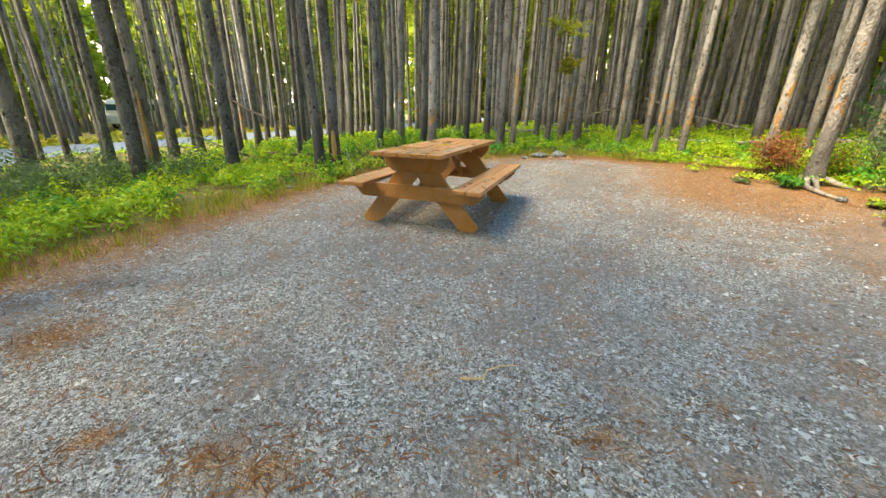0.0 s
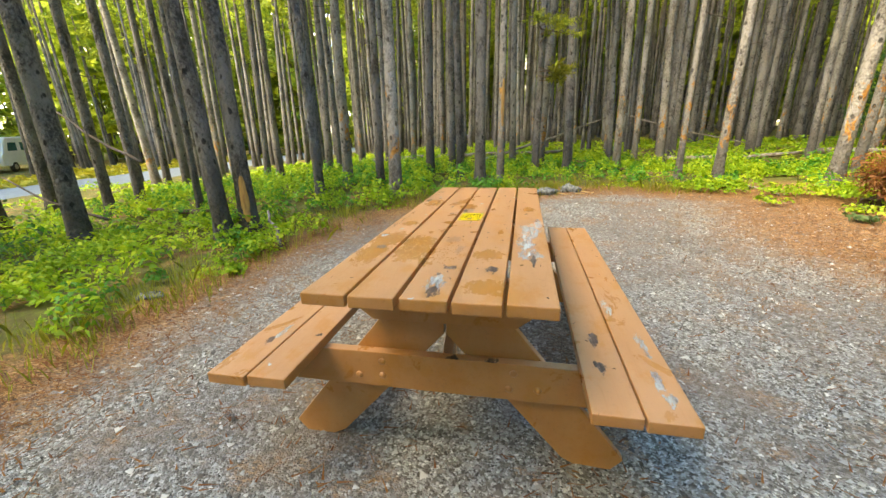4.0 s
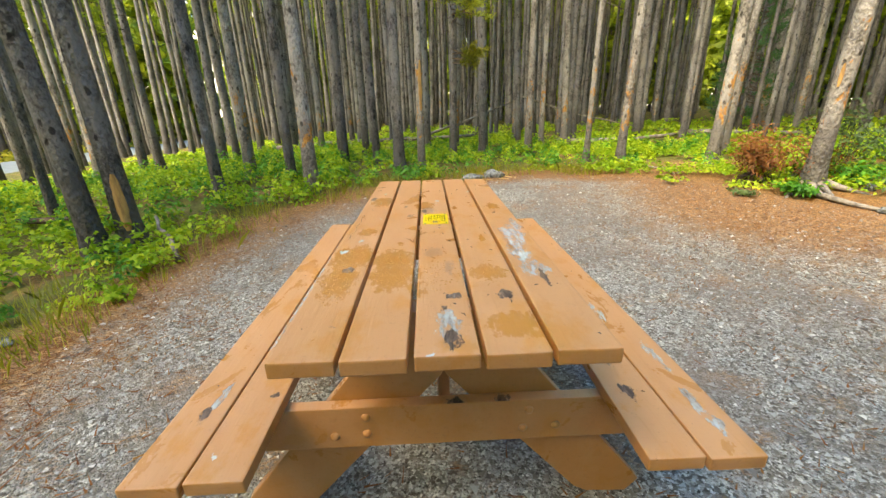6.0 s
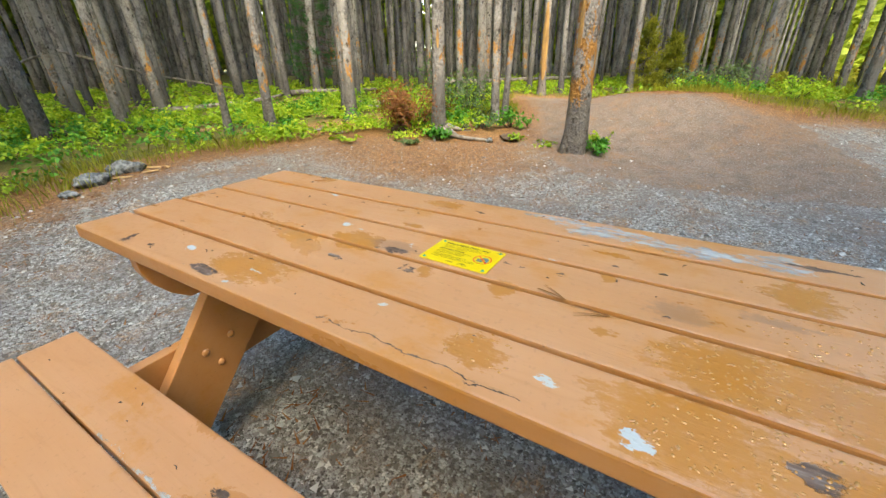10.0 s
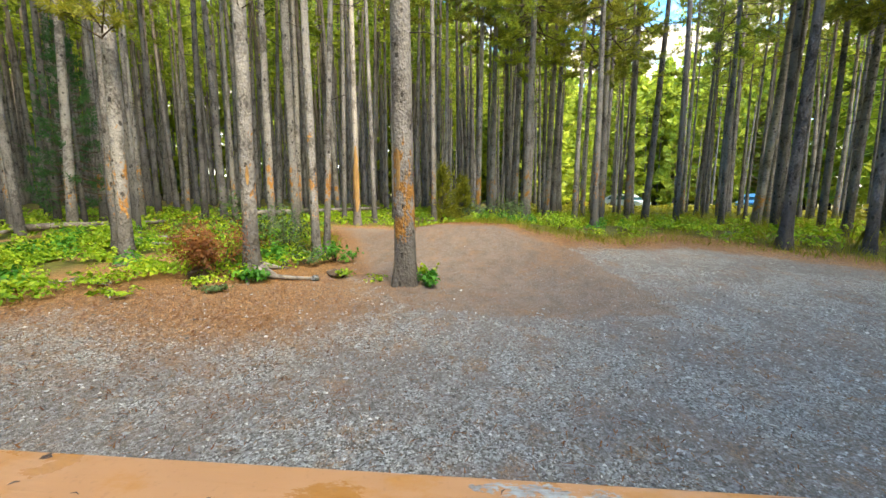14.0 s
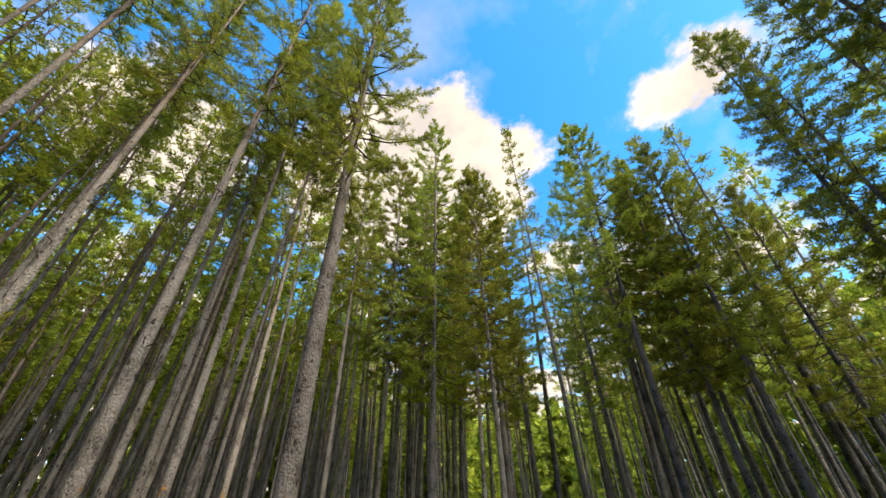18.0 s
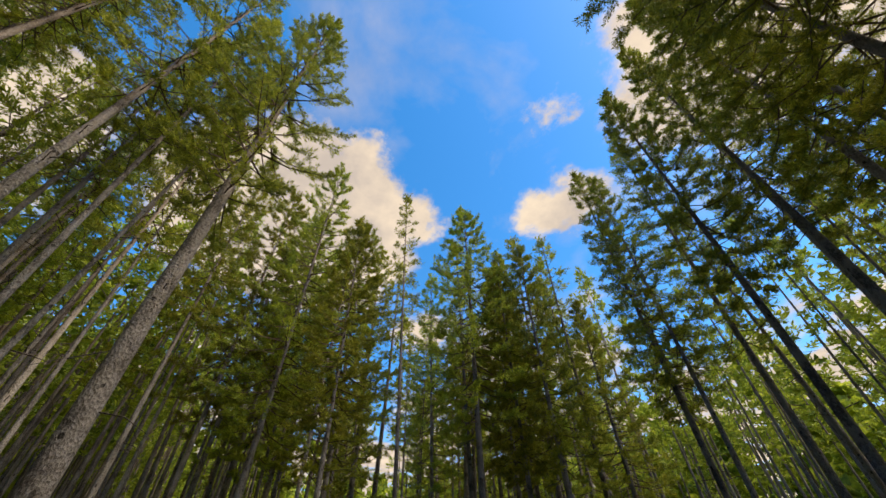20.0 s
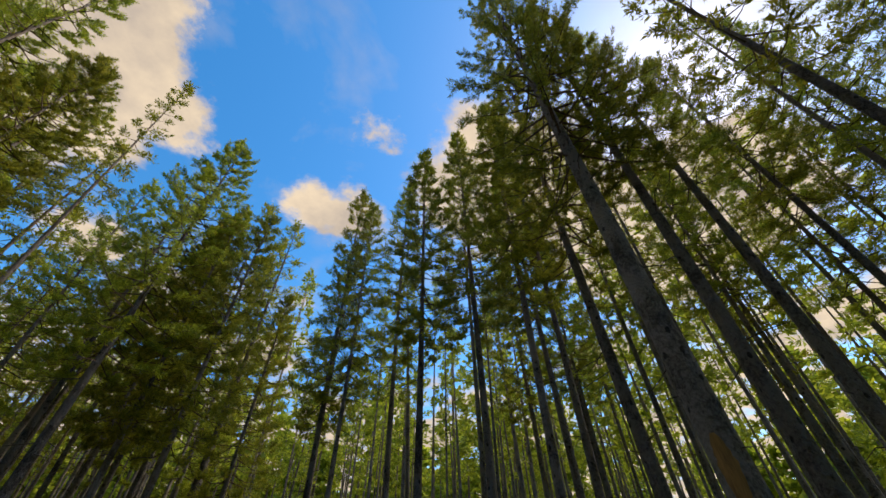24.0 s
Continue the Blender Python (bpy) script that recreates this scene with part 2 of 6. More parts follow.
def bark_material(name, dark, light, flush=0.0):
    """Thin scaly bark: pale flakes on dark, rings of knots, a darker rough foot; some trunks shed to orange below."""
    k = Nodes(name)
    shift = k.n("ShaderNodeCombineXYZ", X=k.math("MULTIPLY", k.random(), 40.0), Z=k.math("MULTIPLY", k.random(), 25.0)).outputs[0]
    v = k.coord("Object", (1, 1, 0.75), shift)
    plates = k.n("ShaderNodeTexVoronoi", Vector=v, Scale=34.0, Randomness=1.0)
    flakes = k.noise(v, 30.0, 6, 0.72, 0.5)
    broad = k.noise(k.coord("Object", (1, 1, 0.7), shift), 3.4, 5, 0.65)
    mixv = k.math("ADD", k.math("MULTIPLY_ADD", flakes, 0.44, 0.06), k.math("MULTIPLY", broad, 0.5))
    colour = k.ramp(mixv, (0.36, tuple(c * 0.5 for c in dark)), (0.46, dark), (0.55, tuple(c * 0.9 for c in light)), (0.78, tuple(min(1, c * 1.25) for c in light)))
    knots = k.n("ShaderNodeTexVoronoi", Vector=k.coord("Object", (1, 1, 0.62), shift), Scale=7.5, Randomness=0.9)
    ring = k.math("ADD", knots.outputs["Distance"], k.math("MULTIPLY", k.math("SUBTRACT", flakes, 0.5), 0.25))
    knot = k.step(ring, 0.21, 0.13, 0.0, 0.85)
    colour = k.mix(knot, colour, tuple(c * 0.3 for c in dark))
    z = k.n("ShaderNodeSeparateXYZ", Vector=k.coord("Object")).outputs[2]
    foot = k.math("ADD", k.step(z, 1.5, 0.1), k.math("MULTIPLY", k.math("SUBTRACT", broad, 0.5), 2.2))
    colour = k.mix(k.step(foot, 0.35, 0.85, 0.0, 0.6), colour, tuple(c * 0.55 for c in dark))
    if flush:
        # flakes of orange inner bark and yellow lichen low on the trunk, in ragged patches
        low = k.math("MULTIPLY", k.step(z, 2.4, 1.3), k.step(z, 0.3, 0.8))
        patch = k.step(k.math("ADD", k.noise(k.coord("Object", (1, 1, 0.5), shift), 8.0, 6, 0.75, 0.5), k.math("MULTIPLY", low, flush)), 0.70, 0.75)
        colour = k.mix(patch, colour, k.ramp(flakes, (0.3, (0.22, 0.09, 0.03)), (0.6, (0.45, 0.24, 0.07)), (0.8, (0.60, 0.40, 0.10))))
    # warmer, thinner bark high on the trunk
    colour = k.mix(k.step(k.math("ADD", z, k.math("MULTIPLY", broad, 4.0)), 7.0, 12.5, 0.0, 0.42), colour, k.mix(flakes, (0.10, 0.062, 0.04), (0.36, 0.235, 0.15)))
    tint = k.math("MULTIPLY_ADD", k.random(), 0.5, 0.75)
    colour = k.n("ShaderNodeHueSaturation", Color=colour, Value=tint).outputs[0]
    h = k.math("ADD", k.math("MULTIPLY", plates.outputs["Distance"], 1.1), k.math("MULTIPLY", flakes, 1.0))
    h = k.math("ADD", h, k.math("MULTIPLY", knot, -0.5))
    return k.done(colour, 0.9, k.bump(h, 0.9, 0.015), spec=0.2)


def leaf_material(name, a, b, c, translucent=0.35, rough=0.55, own=True):
    """Leaves or needles that vary singly, and clump by clump."""
    k = Nodes(name)
    v = k.math("ADD", k.math("MULTIPLY", k.island(), 0.55), k.step(k.noise(k.position(), 2.6, 4, 0.65), 0.32, 0.68, 0.0, 0.45))
    colour = k.ramp(v, (0.0, a), (0.5, b), (1.0, c))
    if own:
        colour = k.n("ShaderNodeHueSaturation", Color=colour, Hue=k.math("MULTIPLY_ADD", k.random(), 0.035, 0.483), Value=k.math("MULTIPLY_ADD", k.random(), 0.6, 0.72)).outputs[0]
    return k.done(colour, rough, translucent=translucent, spec=0.3)


def simple_material(name, a, b, scale=12.0, rough=0.6, bump=0.2, metal=0.0, stretch=(1, 1, 1), spec=0.4):
    k = Nodes(name)
    v = k.coord("Object", stretch)
    n1, n2 = k.noise(v, scale, 5, 0.6), k.noise(v, scale * 6, 3, 0.6)
    f = k.math("ADD", k.math("MULTIPLY", n1, 0.7), k.math("MULTIPLY", n2, 0.3))
    return k.done(k.mix(k.step(f, 0.35, 0.65), a, b), k.math("MULTIPLY_ADD", n2, 0.25, rough - 0.12), k.bump(f, bump, 0.01), metal, spec)


def paint_material():
    """Weathered ochre paint on sawn planks, with grain, knots, chips down to grey wood and rain-damp patches."""
    k = Nodes("ochre_paint")
    p = k.position()
    own = k.n("ShaderNodeCombineXYZ", X=k.math("MULTIPLY", k.random(), 9.0), Y=k.math("MULTIPLY", k.random(), 31.0)).outputs[0]
    v = k.coord("Object", (1, 0.09, 1), own)
    grain = k.noise(v, 46.0, 6, 0.6, 0.8)
    cloud = k.noise(k.position((1.6, 0.8, 1)), 4.5, 5, 0.6)
    mott = k.noise(k.position((1.0, 0.6, 1)), 11.0, 5, 0.65)
    fine = k.noise(p, 90.0, 3, 0.5)
    wob = k.n("ShaderNodeVectorMath", Vector=k.n("ShaderNodeTexNoise", Vector=k.position((1, 0.5, 1)), Scale=24.0, Detail=5.0, Roughness=0.7).outputs["Color"])
    wob.operation = "MULTIPLY_ADD"
    wob.inputs[1].default_value = (0.06, 0.10, 0.0)
    k.put(wob.inputs[2], p)
    at = k.n("ShaderNodeSeparateXYZ", Vector=wob.outputs[0])
    ragged = k.math("MULTIPLY_ADD", k.noise(k.position((1, 0.45, 1)), 60.0, 6, 0.75), 5.0, -2.5)
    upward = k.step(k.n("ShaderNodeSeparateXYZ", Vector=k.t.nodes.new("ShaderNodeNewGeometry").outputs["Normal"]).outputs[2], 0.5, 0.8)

    def marks(places, soft=0.3):
        """One mask for spots given as x, y, half width, half length on the planks."""
        mask = None
        for x, y, a, c in places:
            dx = k.math("MULTIPLY", k.math("SUBTRACT", at.outputs[0], x + 0.03), 1 / a)
            dy = k.math("MULTIPLY", k.math("SUBTRACT", at.outputs[1], y + 0.05), 1 / c)
            d = k.math("MULTIPLY_ADD", dx, dx, k.math("MULTIPLY", dy, dy))
            mask = d if mask is None else k.math("MINIMUM", mask, d)
        return k.math("MULTIPLY", k.step(k.math("ADD", mask, ragged), 1.0 + soft, 1.0 - soft), upward)

    paint = k.mix(k.step(cloud, 0.35, 0.68), (0.47, 0.215, 0.070), (0.49, 0.248, 0.105))
    paint = k.mix(k.math("MULTIPLY", upward, 0.75), paint, k.mix(cloud, (0.47, 0.240, 0.112), (0.53, 0.300, 0.168)))  # upward faces take a paler, pinker ochre than the sides
    paint = k.mix(k.step(grain, 0.52, 0.78, 0.0, 0.30), paint, (0.35, 0.155, 0.048))
    paint = k.mix(k.step(mott, 0.52, 0.66, 0.0, 0.65), paint, (0.46, 0.20, 0.042))
    wet = k.math("MAXIMUM", k.math("MULTIPLY", marks(DAMP, 0.6), 0.85), k.step(k.noise(k.position((1.0, 0.55, 1)), 5.2, 6, 0.62, 0.6), 0.58, 0.68, 0.0, 0.5))
    drops = k.n("ShaderNodeTexVoronoi", Vector=k.position((1, 0.8, 1)), Scale=95.0)
    beads = k.math("MULTIPLY", k.step(drops.outputs["Distance"], 0.42, 0.10), k.step(k.noise(p, 28.0, 4, 0.6), 0.46, 0.58))
    paint = k.mix(k.math("MULTIPLY", wet, 0.85), paint, (0.41, 0.170, 0.028))
    paint = k.mix(k.step(fine, 0.60, 0.72, 0.0, 0.22), paint, (0.25, 0.13, 0.06))
    flakes = k.step(k.noise(k.position((1.0, 0.42, 1.0)), 19.0, 6, 0.72, 0.3), 0.725, 0.745)
    paint = k.mix(k.math("MULTIPLY", marks(SMUDGES, 0.7), 0.45), paint, (0.16, 0.11, 0.09))
    bare_at, knot, chip = marks(BARE, 0.45), marks(KNOTS, 0.35), marks(CHIPS, 0.2)
    streak = k.noise(k.coord("Object", (1, 0.14, 1), own), 70.0, 5, 0.7)
    worn = k.noise(k.position((1.0, 0.42, 1.0)), 52.0, 7, 0.75, 0.3)
    bare_at = k.math("MULTIPLY", k.step(bare_at, 0.05, 0.5), k.step(k.math("ADD", worn, k.math("MULTIPLY", bare_at, 0.10)), 0.51, 0.60))
    bare = k.ramp(k.math("ADD", k.math("MULTIPLY", streak, 0.5), k.math("MULTIPLY", worn, 0.5)), (0.38, (0.07, 0.055, 0.048)), (0.46, (0.30, 0.28, 0.27)), (0.53, (0.39, 0.41, 0.41)), (0.68, (0.52, 0.57, 0.58)))
    colour = k.mix(bare_at, paint, bare)
    colour = k.mix(k.math("MAXIMUM", knot, k.math("MULTIPLY", flakes, 0.8)), colour, k.ramp(streak, (0.4, (0.05, 0.032, 0.024)), (0.6, (0.16, 0.11, 0.085)), (0.75, (0.36, 0.32, 0.30))))
    colour = k.mix(chip, colour, (0.45, 0.50, 0.52))
    scratch = k.step(k.noise(k.position((3.0, 0.7, 1.0)), 38.0, 4, 0.7, 1.0), 0.705, 0.73)
    colour = k.mix(k.math("MULTIPLY", scratch, 0.7), colour, (0.07, 0.04, 0.025))
    rough = k.math("MAXIMUM", k.math("MULTIPLY_ADD", wet, -0.24, k.math("MULTIPLY_ADD", fine, 0.15, 0.25)), k.math("MULTIPLY", k.math("MAXIMUM", bare_at, knot), 0.75))
    h = k.math("ADD", k.math("MULTIPLY", grain, 0.30), k.math("ADD", k.math("MULTIPLY", bare_at, -0.4), k.math("MULTIPLY", k.math("MULTIPLY", beads, wet), 0.12)))
    h = k.math("ADD", h, k.math("MULTIPLY", k.math("MAXIMUM", knot, flakes), -0.5))
    return k.done(colour, rough, k.bump(h, 0.6, 0.006), spec=0.4)


# wear on the table, plank by plank: x, y, half width, half length
BARE = [(0.335, 0.93, 0.018, 0.09), (0.30, 0.80, 0.04, 0.11), (0.28, 0.60, 0.032, 0.11), (0.295, 0.44, 0.042, 0.06), (0.008, 0.12, 0.026, 0.075),
        (0.69, 0.40, 0.013, 0.09), (0.685, 0.18, 0.013, 0.05), (0.693, 0.09, 0.014, 0.03), (0.63, 0.70, 0.013, 0.07), (-0.65, 0.29, 0.013, 0.06), (-0.595, 1.05, 0.006, 0.5)]
KNOTS = [(0.035, 0.27, 0.022, 0.016), (0.17, 0.27, 0.024, 0.025), (-0.285, 0.48, 0.018, 0.020), (0.0, 0.205, 0.010, 0.014), (0.015, 0.06, 0.018, 0.03), (0.527, 0.23, 0.020, 0.03),
         (0.533, 0.41, 0.014, 0.05), (-0.54, 1.0, 0.020, 0.02), (-0.482, 1.01, 0.010, 0.010), (-0.545, 1.27, 0.010, 0.02), (-0.49, 0.29, 0.012, 0.012), (-0.33, 1.88, 0.022, 0.012),
         (-0.336, 1.53, 0.010, 0.05), (-0.05, 1.21, 0.012, 0.03), (0.305, 0.37, 0.008, 0.06), (-0.66, 0.22, 0.012, 0.03), (0.281, 1.148, 0.008, 0.010), (0.355, 1.88, 0.012, 0.010),
         (0.015, 0.948, 0.0035, 0.014), (0.012, 0.914, 0.003, 0.004), (0.019, 0.841, 0.003, 0.006), (0.11, 0.746, 0.004, 0.007), (0.198, 0.836, 0.0022, 0.009), (-0.06, 1.211, 0.014, 0.006), (-0.064, 1.259, 0.005, 0.010),
         (-0.119, 1.133, 0.018, 0.005), (-0.108, 1.154, 0.012, 0.004), (-0.152, 1.317, 0.006, 0.018), (-0.346, 1.525, 0.009, 0.03), (-0.340, 1.0, 0.0016, 0.16), (-0.347, 0.835, 0.0022, 0.04), (-0.32, 1.777, 0.006, 0.015)]
SMUDGES = [(-0.034, 1.23, 0.028, 0.065), (-0.02, 0.62, 0.03, 0.05), (0.03, 0.48, 0.012, 0.05)]
CHIPS = [(-0.29, 0.777, 0.0083, 0.012), (-0.286, 1.663, 0.009, 0.0165), (0.205, 1.667, 0.009, 0.0165), (-0.04, 0.004, 0.006, 0.006), (-0.57, 0.08, 0.0097, 0.0075), (0.02, 1.434, 0.0105, 0.0135), (-0.25, 1.09, 0.0045, 0.0075), (0.014, 1.376, 0.005, 0.010), (0.075, 0.844, 0.004, 0.045), (-0.287, 1.42, 0.007, 0.010), (-0.347, 1.43, 0.005, 0.007),
         (-0.33, 0.652, 0.014, 0.010), (-0.007, 1.199, 0.004, 0.007)]
DAMP = [(-0.152, 0.55, 0.065, 0.09), (-0.29, 0.60, 0.065, 0.10), (-0.15, 0.42, 0.065, 0.09), (-0.30, 0.42, 0.045, 0.13), (-0.05, 1.33, 0.045, 0.06), (0.30, 1.28, 0.03, 0.06),
        (0.10, 1.27, 0.013, 0.03), (0.17, 0.76, 0.010, 0.04), (-0.27, 0.89, 0.028, 0.03), (0.16, 0.11, 0.055, 0.06), (0.14, 0.43, 0.05, 0.05), (-0.28, 1.45, 0.05, 0.10), (-0.14, 0.72, 0.015, 0.015),
        (-0.048, 1.369, 0.024, 0.045), (-0.108, 1.096, 0.02, 0.022), (-0.091, 0.923, 0.026, 0.03), (0.054, 0.751, 0.02, 0.018), (-0.287, 0.883, 0.022, 0.05)]

GROUND = ground_material()
BARK = bark_material("grey_bark", (0.074, 0.071, 0.074), (0.215, 0.209, 0.213))
BARK_PINK = bark_material("flaking_bark", (0.115, 0.108, 0.104), (0.315, 0.305, 0.300), 0.17)
BARK_ORANGE = bark_material("peeled_bark", (0.120, 0.108, 0.100), (0.330, 0.310, 0.298), 0.24)
TWIG = simple_material("dead_twig", (0.05, 0.042, 0.038), (0.14, 0.12, 0.11), 20, 0.9, spec=0.2)
LIMB = simple_material("limb_bark", (0.07, 0.05, 0.035), (0.17, 0.12, 0.085), 20, 0.9, spec=0.2)
NEEDLE = leaf_material("pine_needles", (0.085, 0.125, 0.018), (0.265, 0.305, 0.034), (0.60, 0.605, 0.075), 0.44)
SPRUCE = leaf_material("spruce_needles", (0.02, 0.06, 0.02), (0.045, 0.12, 0.035), (0.09, 0.18, 0.05), 0.3)
SHRUB = leaf_material("shrub_leaf", (0.10, 0.22, 0.014), (0.27, 0.45, 0.025), (0.56, 0.63, 0.05), 0.45, own=False)
SHRUB_DEEP = leaf_material("deep_green_leaf", (0.03, 0.13, 0.02), (0.08, 0.28, 0.03), (0.20, 0.46, 0.05), 0.38, own=False)
BLUEGREEN = leaf_material("grey_green_leaf", (0.045, 0.09, 0.035), (0.085, 0.15, 0.055), (0.16, 0.24, 0.08), 0.4, own=False)
RUST = leaf_material("rusty_needles", (0.11, 0.035, 0.012), (0.22, 0.085, 0.022), (0.30, 0.15, 0.04), 0.3, own=False)
GRASS = leaf_material("grass_blade", (0.16, 0.20, 0.02), (0.30, 0.33, 0.03), (0.48, 0.43, 0.09), 0.45, own=False)
ASPEN = leaf_material("aspen_leaf", (0.09, 0.16, 0.012), (0.19, 0.27, 0.02), (0.32, 0.36, 0.04), 0.45)
MEADOW = leaf_material("meadow_blade", (0.22, 0.25, 0.02), (0.36, 0.34, 0.03), (0.48, 0.42, 0.06), 0.4, own=False)
PAINT = paint_material()
LOGWOOD = simple_material("weathered_log", (0.09, 0.078, 0.07), (0.30, 0.275, 0.25), 9, 0.9, 0.4, stretch=(1, 1, 1), spec=0.2)
DARKLOG = simple_material("rotten_log", (0.05, 0.035, 0.025), (0.16, 0.12, 0.09), 9, 0.9, 0.4, spec=0.2)
ROCK = simple_material("lichen_rock", (0.028, 0.032, 0.032), (0.27, 0.29, 0.30), 26, 0.85, 0.6, spec=0.25)
FRESHWOOD = simple_material("split_wood", (0.42, 0.26, 0.11), (0.62, 0.44, 0.22), 14, 0.8, 0.2, stretch=(1, 1, 0.2))
SCARWOOD = simple_material("scar_wood", (0.22, 0.13, 0.055), (0.48, 0.29, 0.10), 9, 0.8, 0.4, stretch=(3, 3, 0.35))
STEEL = simple_material("steel", (0.42, 0.42, 0.42), (0.6, 0.6, 0.6), 60, 0.4, 0.1, 1.0)
YELLOW = simple_material("yellow_sign", (0.68, 0.50, 0.004), (0.72, 0.55, 0.006), 9, 0.35, 0.02)
INK = simple_material("black_ink", (0.025, 0.024, 0.02), (0.045, 0.042, 0.03), 40, 0.5, 0.0)
INK_SOFT = simple_material("thin_ink", (0.20, 0.15, 0.012), (0.25, 0.19, 0.016), 40, 0.5, 0.0)
RED = simple_material("red_ink", (0.62, 0.035, 0.02), (0.68, 0.06, 0.03), 40, 0.45, 0.0)
SLATE = simple_material("grey_blue_ink", (0.075, 0.12, 0.16), (0.10, 0.15, 0.20), 40, 0.45, 0.0)
RIVET = simple_material("green_rivet", (0.02, 0.25, 0.24), (0.05, 0.36, 0.36), 40, 0.35, 0.0)
ASPHALT = simple_material("road_asphalt", (0.11, 0.135, 0.16), (0.16, 0.19, 0.22), 4, 0.7, 0.2)
WHITE = simple_material("white_paint", (0.72, 0.73, 0.74), (0.80, 0.80, 0.80), 3, 0.35, 0.02)
BLUECAR = simple_material("blue_paint", (0.05, 0.20, 0.42), (0.06, 0.24, 0.48), 3, 0.3, 0.02)
SILVER = simple_material("silver_paint", (0.45, 0.50, 0.56), (0.52, 0.57, 0.62), 3, 0.3, 0.02)
RUBBER = simple_material("tyre_rubber", (0.02, 0.02, 0.02), (0.035, 0.035, 0.035), 20, 0.8, 0.1)
WATER = simple_material("water_bead", (0.42, 0.20, 0.05), (0.46, 0.24, 0.07), 20, 0.22, 0.0, spec=1.0)
GLASS = simple_material("dark_glass", (0.03, 0.09, 0.11), (0.05, 0.12, 0.14), 2, 0.12, 0.0)


# ---- mesh helpers ----
def mesh_of(name, verts, faces, material, smooth=False):
    me = bpy.data.meshes.new(name)
    verts = np.asarray(verts, dtype=np.float32).reshape(-1, 3)
    if isinstance(faces, np.ndarray):
        n, w = faces.shape
        me.vertices.add(len(verts))
        me.vertices.foreach_set("co", verts.ravel())
        me.loops.add(n * w)
        me.loops.foreach_set("vertex_index", faces.astype(np.int32).ravel())
        me.polygons.add(n)
        me.polygons.foreach_set("loop_start", np.arange(0, n * w, w, dtype=np.int32))
        me.polygons.foreach_set("loop_total", np.full(n, w, dtype=np.int32))
        me.update(calc_edges=True)
    else:
        me.from_pydata(verts.tolist(), [], faces)
        me.update()
    if smooth:
        me.polygons.foreach_set("use_smooth", np.ones(len(me.polygons), dtype=bool))
    me.materials.append(material)
    return me


def child(name, me, parent, label=""):
    ob = new(name, me)
    ob.parent = parent
    return tagged(ob, label)


def part(name, bm, material, parent, label="", smooth=False):
    """Links a bmesh as one mesh object under a thing or a part."""
    me = bpy.data.meshes.new(name)
    bm.normal_update()
    bm.to_mesh(me)
    bm.free()
    if smooth:
        me.polygons.foreach_set("use_smooth", np.ones(len(me.polygons), dtype=bool))
    me.materials.append(material)
    return child(name, me, parent, label)


def board(w, l, t, bevel=0.004, profile=None):
    """A sawn board w by l by t (x, y, z) about its centre, edges eased."""
    bm = bmesh.new()
    bmesh.ops.create_cube(bm, size=1.0, matrix=Matrix.Diagonal((w, l, t, 1)))
    if bevel:
        bmesh.ops.bevel(bm, geom=list(bm.edges), offset=bevel, segments=2, affect="EDGES", profile=0.6)
    return bm


def slab(points, y0, y1, bevel=0.004):
    """A board cut to an outline in x and z, between two planes of y."""
    bm = bmesh.new()
    a = [bm.verts.new((x, y0, z)) for x, z in points]
    b = [bm.verts.new((x, y1, z)) for x, z in points]
    n = len(points)
    bm.faces.new(a)
    bm.faces.new(b[::-1])
    for i in range(n):
        bm.faces.new((a[i], b[i], b[(i + 1) % n], a[(i + 1) % n])[::-1])
    bmesh.ops.recalc_face_normals(bm, faces=list(bm.faces))
    if bevel:
        bmesh.ops.bevel(bm, geom=list(bm.edges), offset=bevel, segments=2, affect="EDGES", profile=0.6)
    return bm


def tubes(lines, radii, sides=5, close=True):
    """Tapered tubes along polylines: vertices and faces."""
    verts, faces = [], []
    for pts, rs in zip(lines, radii):
        pts = [Vector(p) for p in pts]
        first = len(verts)
        for i, p in enumerate(pts):
            d = (pts[min(i + 1, len(pts) - 1)] - pts[max(i - 1, 0)]).normalized()
            s = d.cross(Vector((0, 0, 1)) if abs(d.z) < 0.9 else Vector((1, 0, 0))).normalized()
            u = s.cross(d)
            for j in range(sides):
                a = 2 * math.pi * j / sides
                verts.append(tuple(p + (s * math.cos(a) + u * math.sin(a)) * rs[i]))
        for i in range(len(pts) - 1):
            for j in range(sides):
                a, b = first + i * sides + j, first + i * sides + (j + 1) % sides
                faces.append((a, b, b + sides, a + sides))
        if close:
            faces.append(tuple(first + j for j in range(sides))[::-1])
            faces.append(tuple(first + (len(pts) - 1) * sides + j for j in range(sides)))
    return verts, faces


# ---- the lie of the land ----
def ease(a, b, x):
    t = np.clip((x - a) / (b - a), 0, 1)
    return t * t * (3 - 2 * t)


